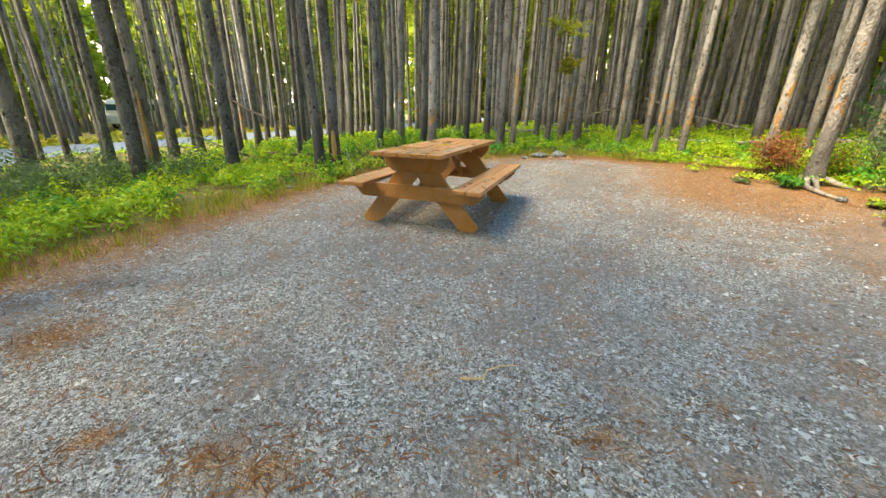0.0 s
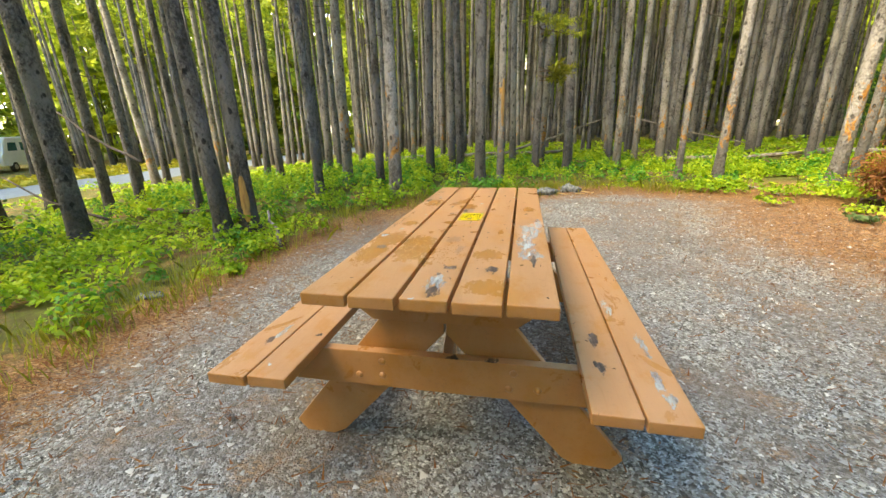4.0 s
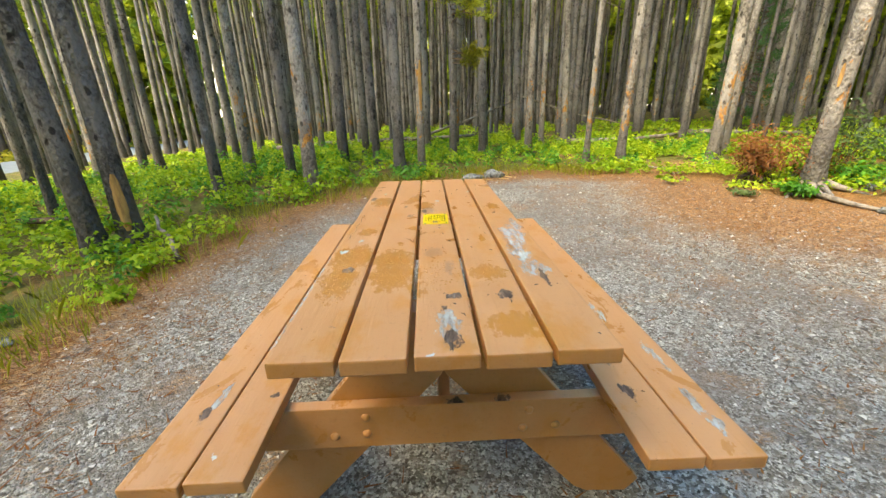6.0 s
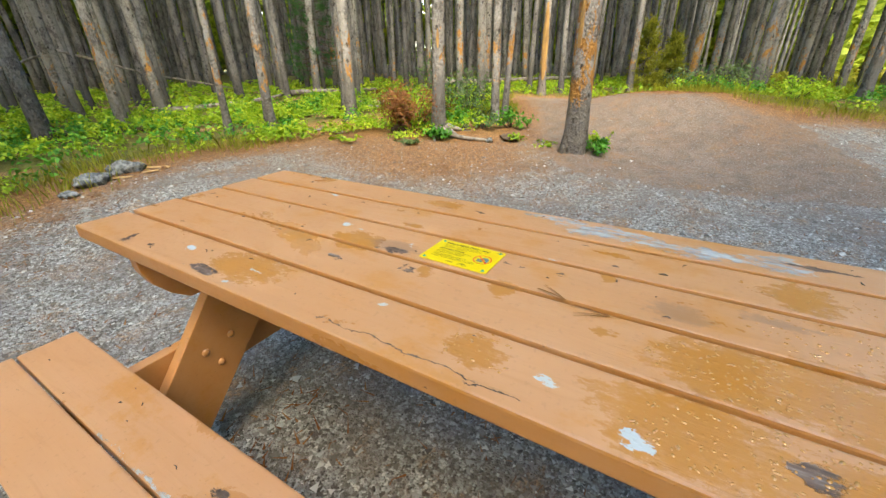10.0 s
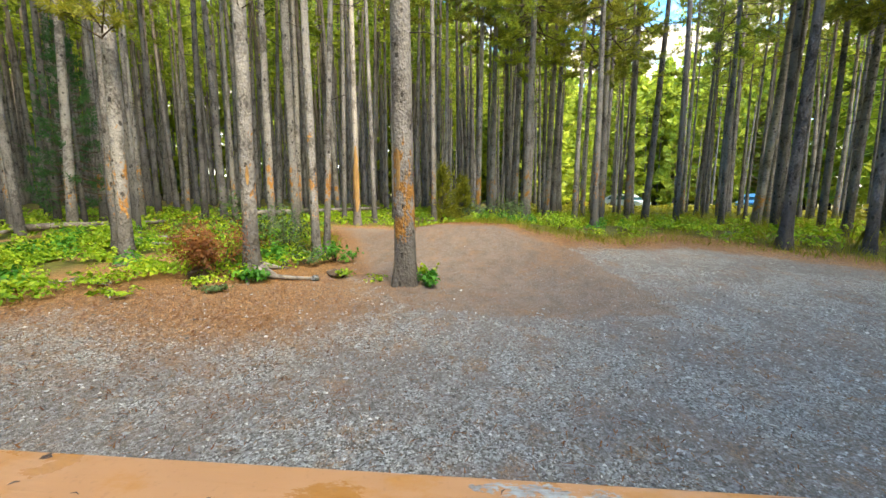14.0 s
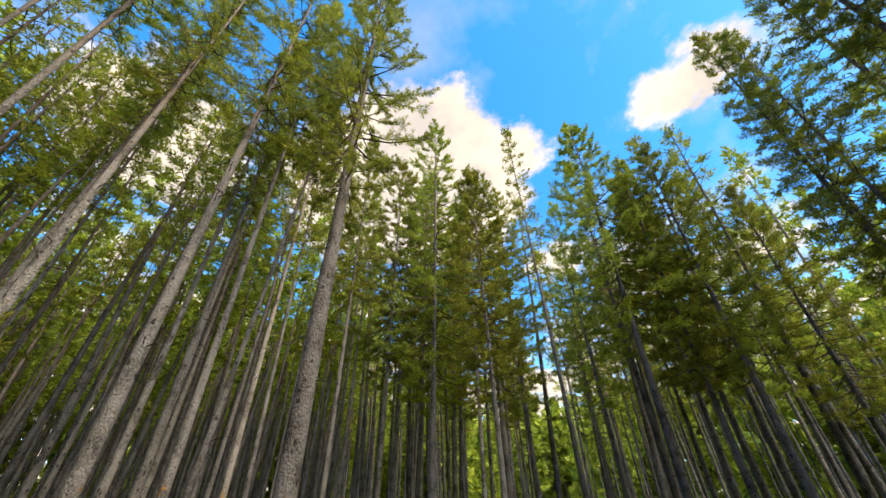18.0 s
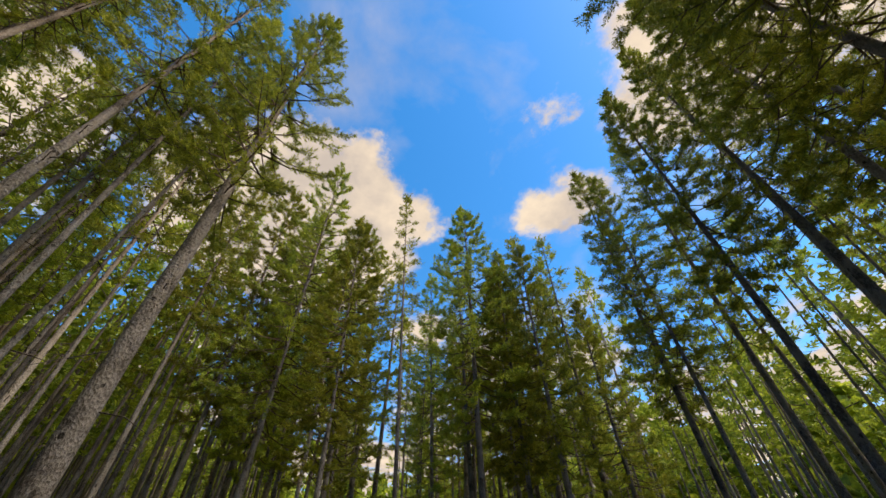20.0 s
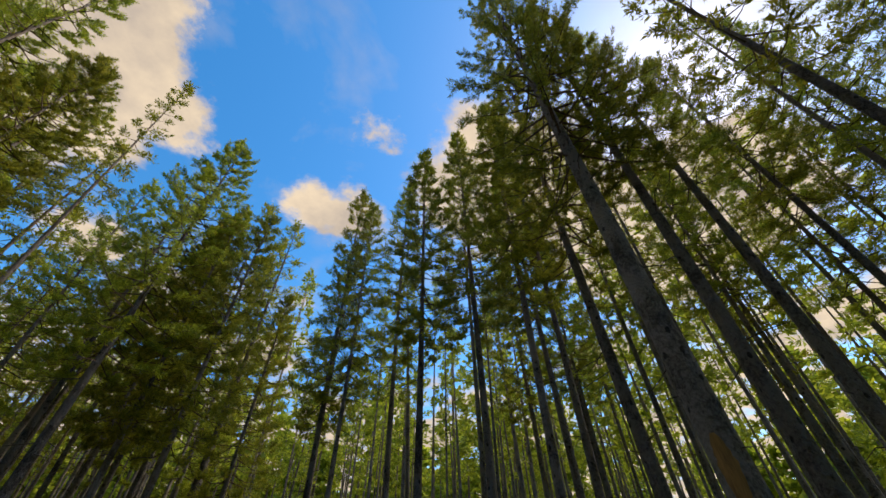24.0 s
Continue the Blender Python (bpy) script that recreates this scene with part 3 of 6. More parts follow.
def land(x, y):
    """Height of the ground: a level pad, rising gently ahead and to the east, falling westward to the road; an earth mound and a low bank."""
    x, y = np.asarray(x, dtype=float), np.asarray(y, dtype=float)
    z = 0.25 * ease(2.4, 5.5, y) + 0.30 * ease(2.2, 9.5, x) * (1 - 0.5 * ease(2.4, 5.5, y))
    z = z - 0.07 * np.clip(-x - 3.2, 0, 17)
    z = z + 0.37 * np.exp(-(((x - 8.1) / 2.0) ** 2 + ((y - 0.75) / 2.1) ** 2) ** 1.5)
    s = np.clip(((x - 7.3) * -2.5 + (y - 0.5) * -1.45) / 8.35, 0, 1)
    z = z + (0.10 - 0.06 * s) * np.exp(-((x - 7.3 + 2.5 * s) ** 2 + (y - 0.5 + 1.45 * s) ** 2) / 0.36)
    ax, ay, bx, by = 9.6, -2.0, 7.6, -7.0
    s = np.clip(((x - ax) * (bx - ax) + (y - ay) * (by - ay)) / ((bx - ax) ** 2 + (by - ay) ** 2), 0, 1)
    z = z + 0.22 * np.exp(-((x - ax - s * (bx - ax)) ** 2 + (y - ay - s * (by - ay)) ** 2) / 1.21)
    r = np.hypot(x, y)
    z = z + 0.012 * np.clip(np.minimum(r, 40) - 14, 0, 30) * ease(-6, -2, x) * ease(-3, 3, y)
    z = z - 0.02 * np.clip(x - 13, 0, 40) * ease(2, -2, y)
    bumps = 0.035 * np.sin(x * 1.9 + 0.6 * y) * np.sin(y * 1.55 - 0.4 * x + 1.3)
    return z + bumps * ease(0.2, 1.6, -clearing(x, y))


CLEARING = [(-1.75, -3.4), (-2.05, -2.2), (-2.2, 0.5), (-2.2, 2.5), (-1.9, 3.5), (-1.15, 4.35), (0.0, 4.85), (0.9, 5.4), (1.7, 5.6), (2.9, 5.15), (3.95, 4.6),
            (4.5, 3.5), (5.3, 3.0), (7.0, 3.6), (10.0, 5.0), (10.6, 3.4), (8.7, 1.5), (7.3, 0.0), (7.0, -0.6), (7.5, -1.3), (8.0, -3.1), (7.1, -4.4),
            (6.2, -5.6), (4.8, -7.0), (2.8, -6.2), (0.8, -5.6), (-0.9, -4.7)]


def clearing(x, y):
    """Distance inside the open gravel (positive) or outside it (negative)."""
    return edge_distance(CLEARING, x, y)


def edge_distance(outline, x, y):
    if isinstance(x, float) and isinstance(y, float):
        best, within = 1e9, False
        for (ax, ay), (bx, by) in zip(outline, outline[1:] + outline[:1]):
            t = min(1.0, max(0.0, ((x - ax) * (bx - ax) + (y - ay) * (by - ay)) / ((bx - ax) ** 2 + (by - ay) ** 2)))
            best = min(best, math.hypot(x - ax - t * (bx - ax), y - ay - t * (by - ay)))
            if (ay > y) != (by > y) and x < (bx - ax) * (y - ay) / (by - ay + 1e-12) + ax:
                within = not within
        return best if within else -best
    x, y = np.asarray(x, dtype=float), np.asarray(y, dtype=float)
    best = np.full(np.broadcast(x, y).shape, 1e9)
    inside = np.zeros(best.shape, dtype=bool)
    for (ax, ay), (bx, by) in zip(outline, outline[1:] + outline[:1]):
        s = np.clip(((x - ax) * (bx - ax) + (y - ay) * (by - ay)) / ((bx - ax) ** 2 + (by - ay) ** 2), 0, 1)
        best = np.minimum(best, np.hypot(x - ax - s * (bx - ax), y - ay - s * (by - ay)))
        cross = ((ay > y) != (by > y)) & (x < (bx - ax) * (y - ay) / (by - ay + 1e-12) + ax)
        inside ^= cross
    return np.where(inside, best, -best)


def litter_at(x, y):
    """How thickly fallen needles lie: along the edge of the gravel, under the eastern trees and on the mound."""
    d = clearing(x, y)
    rim = np.exp(-((d - 0.05) / 0.5) ** 2) * (0.75 + 0.25 * ease(1.0, 3.6, x + 0.35 * y))
    east = 1.25 * np.exp(-((x - 4.0) / 1.75) ** 2 - ((y - 3.9) / 2.0) ** 2)
    crest = 0.4 * np.exp(-((x - 8.0) / 1.9) ** 2 - ((y - 2.0) / 1.8) ** 2)
    slope = 0.55 * np.exp(-((x - 6.2) / 1.1) ** 2 - ((y + 0.3) / 0.8) ** 2)
    heaps = sum(np.exp(-((x - a) ** 2 + (y - b) ** 2) / (r * r)) for a, b, r in ((0.70, -2.62, 0.13), (0.45, -2.66, 0.10), (-0.95, -2.35, 0.22), (1.77, -2.04, 0.10), (2.26, -1.70, 0.07), (0.0, -2.74, 0.10)))
    return np.clip(np.maximum.reduce([rim, east, crest, slope, heaps]), 0, 1)


# the foot of the earth mound and its low spur
SPUR = [(3.9, -1.15), (5.1, -1.08), (6.4, -0.72), (7.1, -0.2), (7.9, 0.6), (9.6, 2.8), (10.6, 4.7), (7.6, 4.2), (6.0, 3.1), (4.9, 2.5), (4.0, 1.7), (3.7, 0.6)]


def soil_at(x, y):
    """Bare brown earth: the mound and the trodden way past it."""
    mound = ease(-0.45, 0.35, edge_distance(SPUR, x, y))
    way = np.exp(-((x - 8.5) / 2.6) ** 2 - ((y - 3.6) / 1.1) ** 2)
    return np.clip(np.maximum(mound, way * 1.25), 0, 1)


def grid_axis(lo, hi, fine_lo, fine_hi, fine):
    axis = list(np.arange(fine_lo, fine_hi + 1e-6, fine))
    step, v = fine, fine_lo
    while v > lo:
        step *= 1.22
        v -= step
        axis.insert(0, max(v, lo))
    step, v = fine, fine_hi
    while v < hi:
        step *= 1.22
        v += step
        axis.append(min(v, hi))
    return np.array(axis)


gx, gy = grid_axis(-900, 900, -9.0, 13.0, 0.12), grid_axis(-900, 900, -8.0, 11.0, 0.12)
XX, YY = np.meshgrid(gx, gy)
ZZ = land(XX, YY)
near = (np.hypot(XX, YY) < 14)
rng = np.random.default_rng(5)
ZZ = ZZ + np.where(near, rng.normal(0, 0.0035, ZZ.shape), 0)
idx = np.arange(XX.size).reshape(XX.shape)
quads = np.stack([idx[:-1, :-1], idx[:-1, 1:], idx[1:, 1:], idx[1:, :-1]], -1).reshape(-1, 4)
ground_mesh = mesh_of("ground", np.stack([XX, YY, ZZ], -1), quads, GROUND, True)
for key, values in (("gravel", np.clip(0.5 + clearing(XX, YY) / 0.7, 0, 1)), ("litter", litter_at(XX, YY)), ("soil", soil_at(XX, YY))):
    ground_mesh.attributes.new(key, "FLOAT", "POINT").data.foreach_set("value", values.astype(np.float32).ravel())
tagged(new("ground", ground_mesh), "grey gravel tent pad with needle litter, mossy forest floor round it", "ground", kind="structure")


# ---- pines ----
def tree_axis(rnd, h, lean, sweep):
    """Points of a trunk's bent centre line."""
    k = 9
    ax, ay = rnd.uniform(0, 6.28), rnd.uniform(0, 6.28)
    pts = []
    for i in range(k + 1):
        t = i / k
        pts.append(Vector((lean[0] * t + sweep * math.sin(2.6 * t + ax) - sweep * math.sin(ax), lean[1] * t + sweep * math.sin(2.2 * t + ay) - sweep * math.sin(ay), h * t)))
    return pts


def along(pts, z):
    h = pts[-1].z
    t = min(max(z / h, 0), 1) * (len(pts) - 1)
    i = min(int(t), len(pts) - 2)
    return pts[i].lerp(pts[i + 1], t - i)


def trunk_mesh(rnd, pts, r, sides, rings, material):
    h = pts[-1].z
    verts, faces = [], []
    phase = rnd.uniform(0, 6)
    for i in range(rings + 1):
        t = (i / rings) ** 1.7
        z = h * t - (0.12 if i == 0 else 0)
        c = along(pts, max(z, 0))
        rad = r * (1 - 0.86 * t ** 0.95) + 0.45 * r * math.exp(-max(z, 0) / 0.16)
        for j in range(sides):
            a = 2 * math.pi * j / sides
            root = 1 + 0.20 * math.exp(-max(z, 0) / 0.22) * math.sin(4 * a + phase) + rnd.uniform(-0.035, 0.035)
            verts.append((c.x + rad * root * math.cos(a), c.y + rad * root * math.sin(a), z))
    for i in range(rings):
        for j in range(sides):
            a, b = i * sides + j, i * sides + (j + 1) % sides
            faces.append((a, b, b + sides, a + sides))
    return mesh_of("trunk", verts, faces, material, True)


def needle_mesh(rnd, starts, dirs, reach, blades, length, width, material, name="crown"):
    """Foxtails of needles: narrow blades set all round each twig, from its start along its direction."""
    g = np.random.default_rng(rnd.randrange(1 << 30))
    p, d = np.repeat(np.asarray(starts), blades, 0), np.repeat(np.asarray(dirs), blades, 0)
    n = len(p)
    u = g.uniform(0.08, 1.0, (n, 1))
    radial = g.normal(0, 1, (n, 3))
    radial -= d * (radial * d).sum(1)[:, None]
    radial /= np.linalg.norm(radial, axis=1)[:, None] + 1e-9
    v = radial * (1.0 - 0.55 * u ** 3) + d * (0.45 + 0.6 * u ** 3)
    v /= np.linalg.norm(v, axis=1)[:, None] + 1e-9
    side = np.cross(v, g.normal(0, 1, (n, 3)))
    side /= np.linalg.norm(side, axis=1)[:, None] + 1e-9
    ln, w = length * g.uniform(0.7, 1.25, (n, 1)), width * g.uniform(0.7, 1.3, (n, 1))
    base = p + d * u * np.repeat(np.asarray(reach), blades)[:, None]
    verts = np.stack([base - side * w * 0.5, base + v * ln * 0.55 + side * w, base + v * ln - side * w * 0.3], 1).reshape(-1, 3)
    return mesh_of(name, verts, np.arange(n * 3).reshape(-1, 3), material)


def crown_parts(rnd, pts, base, width, limbs, twigs, blades, length, blade_w, material, top_sharp=0.66):
    """Limbs in a spiral up the trunk, drooping below and rising above, each with upswept twigs near its end."""
    h = pts[-1].z
    lines, radii, starts, dirs, reaches = [], [], [], [], []
    for i in range(limbs):
        u = (i + rnd.random()) / limbs
        z = base + (h - base) * (1 - (1 - u) ** 1.08)
        p = along(pts, z)
        az = i * 2.39996 + rnd.uniform(-0.5, 0.5)
        reach = width * (0.35 + 0.65 * min(1, (u + 0.04) / 0.2)) * max(0.04, (1 - u)) ** top_sharp * rnd.uniform(0.62, 1.18)
        rise = -0.30 + 0.95 * u + rnd.uniform(-0.18, 0.18)
        tip = p + Vector((math.cos(az) * reach, math.sin(az) * reach, reach * rise))
        mid = p.lerp(tip, 0.5) - Vector((0, 0, 0.10 * reach))
        lines.append((p, mid, tip))
        radii.append((0.010 + 0.009 * reach, 0.007 + 0.005 * reach, 0.003))
        outward = (tip - mid).normalized()
        flank = outward.cross(Vector((0, 0, 1))).normalized()
        m = max(3, round(twigs * (0.4 + 0.6 * reach / width)))
        for j in range(m):
            s = 1.0 if j == 0 else 0.30 + 0.70 * ((j + rnd.random()) / m) ** 0.75
            q = p.lerp(mid, s * 2) if s < 0.5 else mid.lerp(tip, s * 2 - 1)
            d = (outward * rnd.uniform(0.45, 0.9) + flank * rnd.gauss(0, 0.6) + Vector((0, 0, rnd.uniform(0.0, 0.75)))).normalized()
            starts.append(tuple(q - d * 0.04))
            dirs.append(tuple(d))
            reaches.append(rnd.uniform(0.16, 0.36) * (0.70 + 0.30 * reach / width) * (length / 0.09) ** 0.5)
    for j in range(4):
        starts.append((pts[-1].x, pts[-1].y, h - 0.15 * j))
        dirs.append((0, 0, 1))
        reaches.append(0.25)
    return lines, radii, needle_mesh(rnd, starts, dirs, reaches, blades, length, blade_w, material)


def pine(seed, h, r, base, width, detail, material=None, lean=(0, 0), sweep=0.09, twigs=16, label=None, foliage=None):
    """One lodgepole pine at the origin: trunk, dead lower branches, limbs and a crown of needle tufts."""
    rnd = random.Random(seed)
    root = tagged(new("pine_tree"), label or "tall slender lodgepole pine with grey bark and a high green crown", "tree", "pines round the clearing")
    pts = tree_axis(rnd, h, lean, sweep)
    sides, rings, limbs, tufts, blades, length, bw = {
        5: (18, 22, 135, 15, 52, 0.085, 0.0095), 4: (18, 22, 125, 12, 42, 0.095, 0.0130), 3: (18, 22, 105, 10, 28, 0.105, 0.0135), 2: (10, 12, 54, 5, 14, 0.17, 0.030)}[detail]
    child("trunk", trunk_mesh(rnd, pts, r * 0.86, sides, rings, material or BARK), root)
    lines, radii, crown = crown_parts(rnd, pts, base, width, limbs, tufts, blades, length, bw, foliage or NEEDLE)
    child("crown", crown, root)
    v, f = tubes(lines, radii, 3, False)
    tagged(child("limb_work", mesh_of("limb_work", v, f, LIMB), root), kind="stuff")
    if twigs:
        lines, radii = [], []
        for _ in range(twigs):
            z = rnd.uniform(0.14 * h, base + 0.06 * h)
            az, ln = rnd.uniform(0, 6.28), rnd.uniform(0.15, 0.9) * (0.45 + 0.6 * z / base)
            p = along(pts, z)
            q = p + Vector((math.cos(az) * ln * 0.6, math.sin(az) * ln * 0.6, ln * rnd.uniform(-0.3, 0.2)))
            e = q + Vector((math.cos(az + 0.3) * ln * 0.4, math.sin(az + 0.3) * ln * 0.4, -ln * rnd.uniform(0.0, 0.3)))
            lines.append((p, q, e))
            radii.append((0.011, 0.007, 0.003))
        v, f = tubes(lines, radii, 3, False)
        tagged(child("dead_wood", mesh_of("dead_wood", v, f, TWIG), root, "bare dead grey side branches"), kind="stuff")
    return root


# trees whose places are known: x, y, girth radius, height, crown base, crown width, bark, lean x, lean y
P, O, G = BARK_PINK, BARK_ORANGE, BARK
NEAR_TREES = [
    (-3.20, 2.98, 0.105, 16.5, 8.5, 1.0, G, -0.9, 0.2), (-2.98, 3.16, 0.112, 17.5, 9.0, 1.1, G, -0.3, 0.3), (-2.90, 4.80, 0.085, 16.0, 9.0, 0.9, G, -0.5, 0.2),
    (-2.12, 5.45, 0.080, 16.5, 9.0, 0.9, G, 0.1, 0.2), (-1.63, 4.78, 0.110, 17.0, 9.5, 1.0, P, -0.2, 0.3), (-1.70, 7.50, 0.090, 17.0, 9.5, 0.9, G, 0.1, 0.2),
    (-0.55, 6.70, 0.115, 18.0, 9.0, 1.1, G, 0.1, 0.1), (-0.13, 6.15, 0.075, 16.0, 9.5, 0.8, P, 0.1, 0.2), (0.50, 7.55, 0.085, 17.0, 9.0, 0.9, G, 0.2, 0.3),
    (-1.02, 7.25, 0.085, 17.0, 9.0, 0.9, G, -0.2, 0.2), (-1.45, 8.75, 0.10, 17.5, 9.0, 1.0, G, -0.1, 0.2), (-1.95, 8.40, 0.09, 16.5, 9.0, 1.0, G, 0.1, 0.1),
    (2.96, 6.75, 0.06, 17.0, 9.5, 0.8, P, 0.4, 0.2), (3.40, 6.32, 0.085, 17.5, 9.5, 1.0, P, 0.5, 0.3), (4.75, 5.85, 0.105, 18.0, 9.0, 1.2, P, 0.8, 0.2),
    (5.75, 6.95, 0.085, 17.0, 9.0, 1.0, P, 0.5, 0.2), (4.78, 4.05, 0.118, 18.5, 8.0, 1.25, P, 0.35, 0.1), (6.05, 3.65, 0.085, 17.0, 8.5, 1.0, P, 0.2, 0.2),
    (6.12, 3.50, 0.065, 16.0, 9.0, 0.9, P, 0.9, -0.5), (4.82, 1.92, 0.172, 17.0, 6.6, 1.75, O, 0.1, 0.2), (10.7, 4.32, 0.115, 18.0, 8.5, 1.2, O, 0.2, 0.1),
    (8.30, 5.60, 0.10, 18.0, 8.5, 1.1, P, 0.1, 0.1), (8.35, 5.05, 0.105, 18.0, 8.5, 1.1, P, -0.1, 0.2), (11.6, 2.2, 0.10, 16.5, 8.0, 1.0, P, 0.0, 0.1),
    (13.4, 0.85, 0.12, 17.5, 6.0, 1.9, O, 0.1, 0.0), (13.9, 0.35, 0.13, 17.0, 6.5, 1.7, P, 0.0, 0.0), (14.0, -0.5, 0.11, 17.0, 5.5, 1.9, P, 0.1, 0.0),
    (12.5, -0.75, 0.10, 15.5, 5.0, 1.8, P, 0.0, 0.0), (12.4, -2.2, 0.10, 14.3, 4.8, 1.7, P, 0.0, 0.0), (9.2, -1.85, 0.095, 12.2, 4.8, 1.5, P, 0.1, 0.1), (7.35, -4.75, 0.120, 13.2, 5.0, 1.7, G, 0.1, -0.1),
    (-5.55, 3.10, 0.15, 17.0, 8.5, 1.1, G, -0.2, 0.1), (-6.45, 1.82, 0.17, 18.0, 8.0, 1.3, G, -0.1, 0.0), (-6.05, 1.80, 0.14, 17.0, 8.0, 1.2, G, 0.2, 0.0),
    (-7.70, 0.72, 0.17, 18.0, 8.0, 1.3, G, -0.3, 0.1), (-8.3, 3.85, 0.14, 17.0, 8.5, 1.1, G, -0.2, 0.1), (-8.9, 5.1, 0.12, 17.0, 8.5, 1.1, G, 0.1, 0.1),
    (-6.8, 5.15, 0.10, 16.0, 8.5, 1.0, G, -0.2, 0.1), (-6.9, 4.62, 0.09, 16.0, 8.5, 1.0, G, -0.1, 0.2), (-5.6, 5.5, 0.09, 16.0, 9.0, 0.9, G, 0.1, 0.1),
    (-4.96, 4.55, 0.065, 14.0, 9.0, 0.8, G, 0.0, 0.1), (-6.5, 9.2, 0.11, 17.0, 9.0, 1.0, G, 0.1, 0.1), (-8.0, 7.5, 0.11, 17.0, 9.0, 1.0, G, 0.0, 0.1),
    # the skyline over the drive, and the trees behind the camera's first stand
    (13.4, -3.3, 0.14, 17.0, 5.0, 2.2, P, 0.0, 0.0), (10.9, -0.45, 0.12, 17.0, 5.0, 2.1, P, 0.0, 0.0), 
    (9.1, -8.2, 0.11, 14.0, 4.6, 1.35, G, 0.0, 0.0), (9.7, -11.2, 0.11, 14.0, 4.6, 1.35, G, 0.0, 0.0), (9.5, -13.2, 0.11, 12.7, 4.4, 1.35, G, 0.0, 0.0),
    (8.6, -6.9, 0.10, 11.5, 4.4, 1.2, G, 0.0, 0.0), (10.6, -9.6, 0.10, 12.5, 4.6, 1.2, G, 0.0, 0.0), (12.0, -6.4, 0.10, 14.0, 4.8, 1.3, G, 0.0, 0.0),
    (14.5, -4.6, 0.13, 17.0, 5.0, 2.0, P, 0.0, 0.0), (7.0, -5.9, 0.10, 10.5, 4.0, 1.0, G, 0.1, 0.0), (6.3, -6.4, 0.11, 11.0, 4.0, 1.1, G, 0.0, 0.0), (4.3, -8.8, 0.11, 15.0, 5.5, 1.25, G, 0.2, 0.2),
    (3.7, -8.3, 0.09, 14.0, 6.0, 1.1, G, 0.1, -0.1), (5.0, -9.9, 0.10, 13.0, 5.5, 1.1, G, -0.1, -0.1), (1.5, -7.2, 0.12, 15.5, 6.5, 1.2, G, 0.0, 0.0),
    (0.1, -7.6, 0.13, 17.0, 7.0, 1.3, G, 0.0, 0.0), (-0.95, -6.1, 0.12, 16.0, 6.5, 1.2, G, 0.0, 0.1), (-2.1, -4.8, 0.14, 16.5, 6.5, 1.7, G, 0.3, 0.1),
    (-1.95, -2.6, 0.19, 17.0, 6.6, 2.1, P, 0.5, 0.1), (-2.95, -3.3, 0.13, 16.5, 7.0, 1.3, G, 0.1, 0.1), (-4.3, -4.0, 0.13, 17.0, 7.5, 1.2, G, 0.0, 0.0),
    (-5.4, -2.0, 0.13, 17.0, 7.5, 1.2, G, 0.1, 0.0), (2.7, -9.6, 0.12, 16.5, 6.5, 1.2, G, 0.0, 0.0), (7.2, -9.8, 0.11, 10.5, 3.5, 1.2, G, 0.0, 0.0),
]
WORDS = {G: "slender lodgepole pine with dark grey bark and dead side twigs", P: "lodgepole pine with flaking pinkish grey bark", O: "lodgepole pine with orange peeling bark low on its trunk"}
# the crowns that hang nearest over the clearing
FEATHERED = {(7.35, -4.75), (8.6, -6.9), (9.2, -1.85), (-1.95, -2.6), (-2.1, -4.8), (-0.95, -6.1), (0.1, -7.6), (1.5, -7.2), (-2.95, -3.3), (4.82, 1.92), (10.9, -0.45), (9.1, -8.2), (13.4, -3.3), (14.5, -4.6), (9.7, -11.2), (14.0, -0.5), (13.4, 0.85), (12.5, -0.75), (12.4, -2.2)}
OVERHEAD = {(4.82, 1.92), (-1.95, -2.6), (-2.95, -3.3), (-2.1, -4.8)}
taken = []
for i, (x, y, r, h, base, width, bark, lx, ly) in enumerate(NEAR_TREES):
    close_up = (x, y) in FEATHERED
    tree = pine(100 + i, h, r, base, width, 5 if (x, y) in OVERHEAD else 4 if close_up else 3 if (math.hypot(x, y - 1) < 11 and x > 2 and y < 8) or y < -2 or (x > 9 and y < 2.5) else 2, bark, (lx, ly), 0.07, 14, WORDS[bark])
    tree.location = (x, y, float(land(x, y)))
    taken.append((x, y))

# the rest of the stand, thick to the north, thinner to the road in the west and along the drive
ROAD_X = -19.0


def open_sky(x, y):
    """Where no tree stands: the gravel, the drive leading away south-east, and the road."""
    if clearing(x, y) > -0.55 or abs(x - ROAD_X) < 3.2:
        return True
    d = abs((x - 6.0) * 0.62 + (y + 5.0) * 0.78)          # a lane running east-south-east
    return (5.5 < x < 17 and d < 2.4) or (1.5 < x < 11 and -9 < y < -4.5 and x + y > -3.5)


rnd = random.Random(11)
SIGHT = ((-0.855, 0.518),)  # a gap through which a van shows by the road
variants = [pine(500 + i, rnd.uniform(15, 18.5), rnd.uniform(0.07, 0.13), rnd.uniform(8.8, 10.8), rnd.uniform(0.85, 1.1), 2, [G, G, P][i % 3], (rnd.uniform(-0.5, 0.5), rnd.uniform(-0.5, 0.5)), 0.1, 18) for i in range(9)]
stand, tries = [], 0
cells = {}
for q in taken:
    cells.setdefault((int(q[0] // 2), int(q[1] // 2)), []).append(q)


def free(x, y, gap):
    ix, iy = int(x // 2), int(y // 2)
    return all(math.hypot(x - a, y - b) > gap for i in (-1, 0, 1) for j in (-1, 0, 1) for a, b in cells.get((ix + i, iy + j), ()))


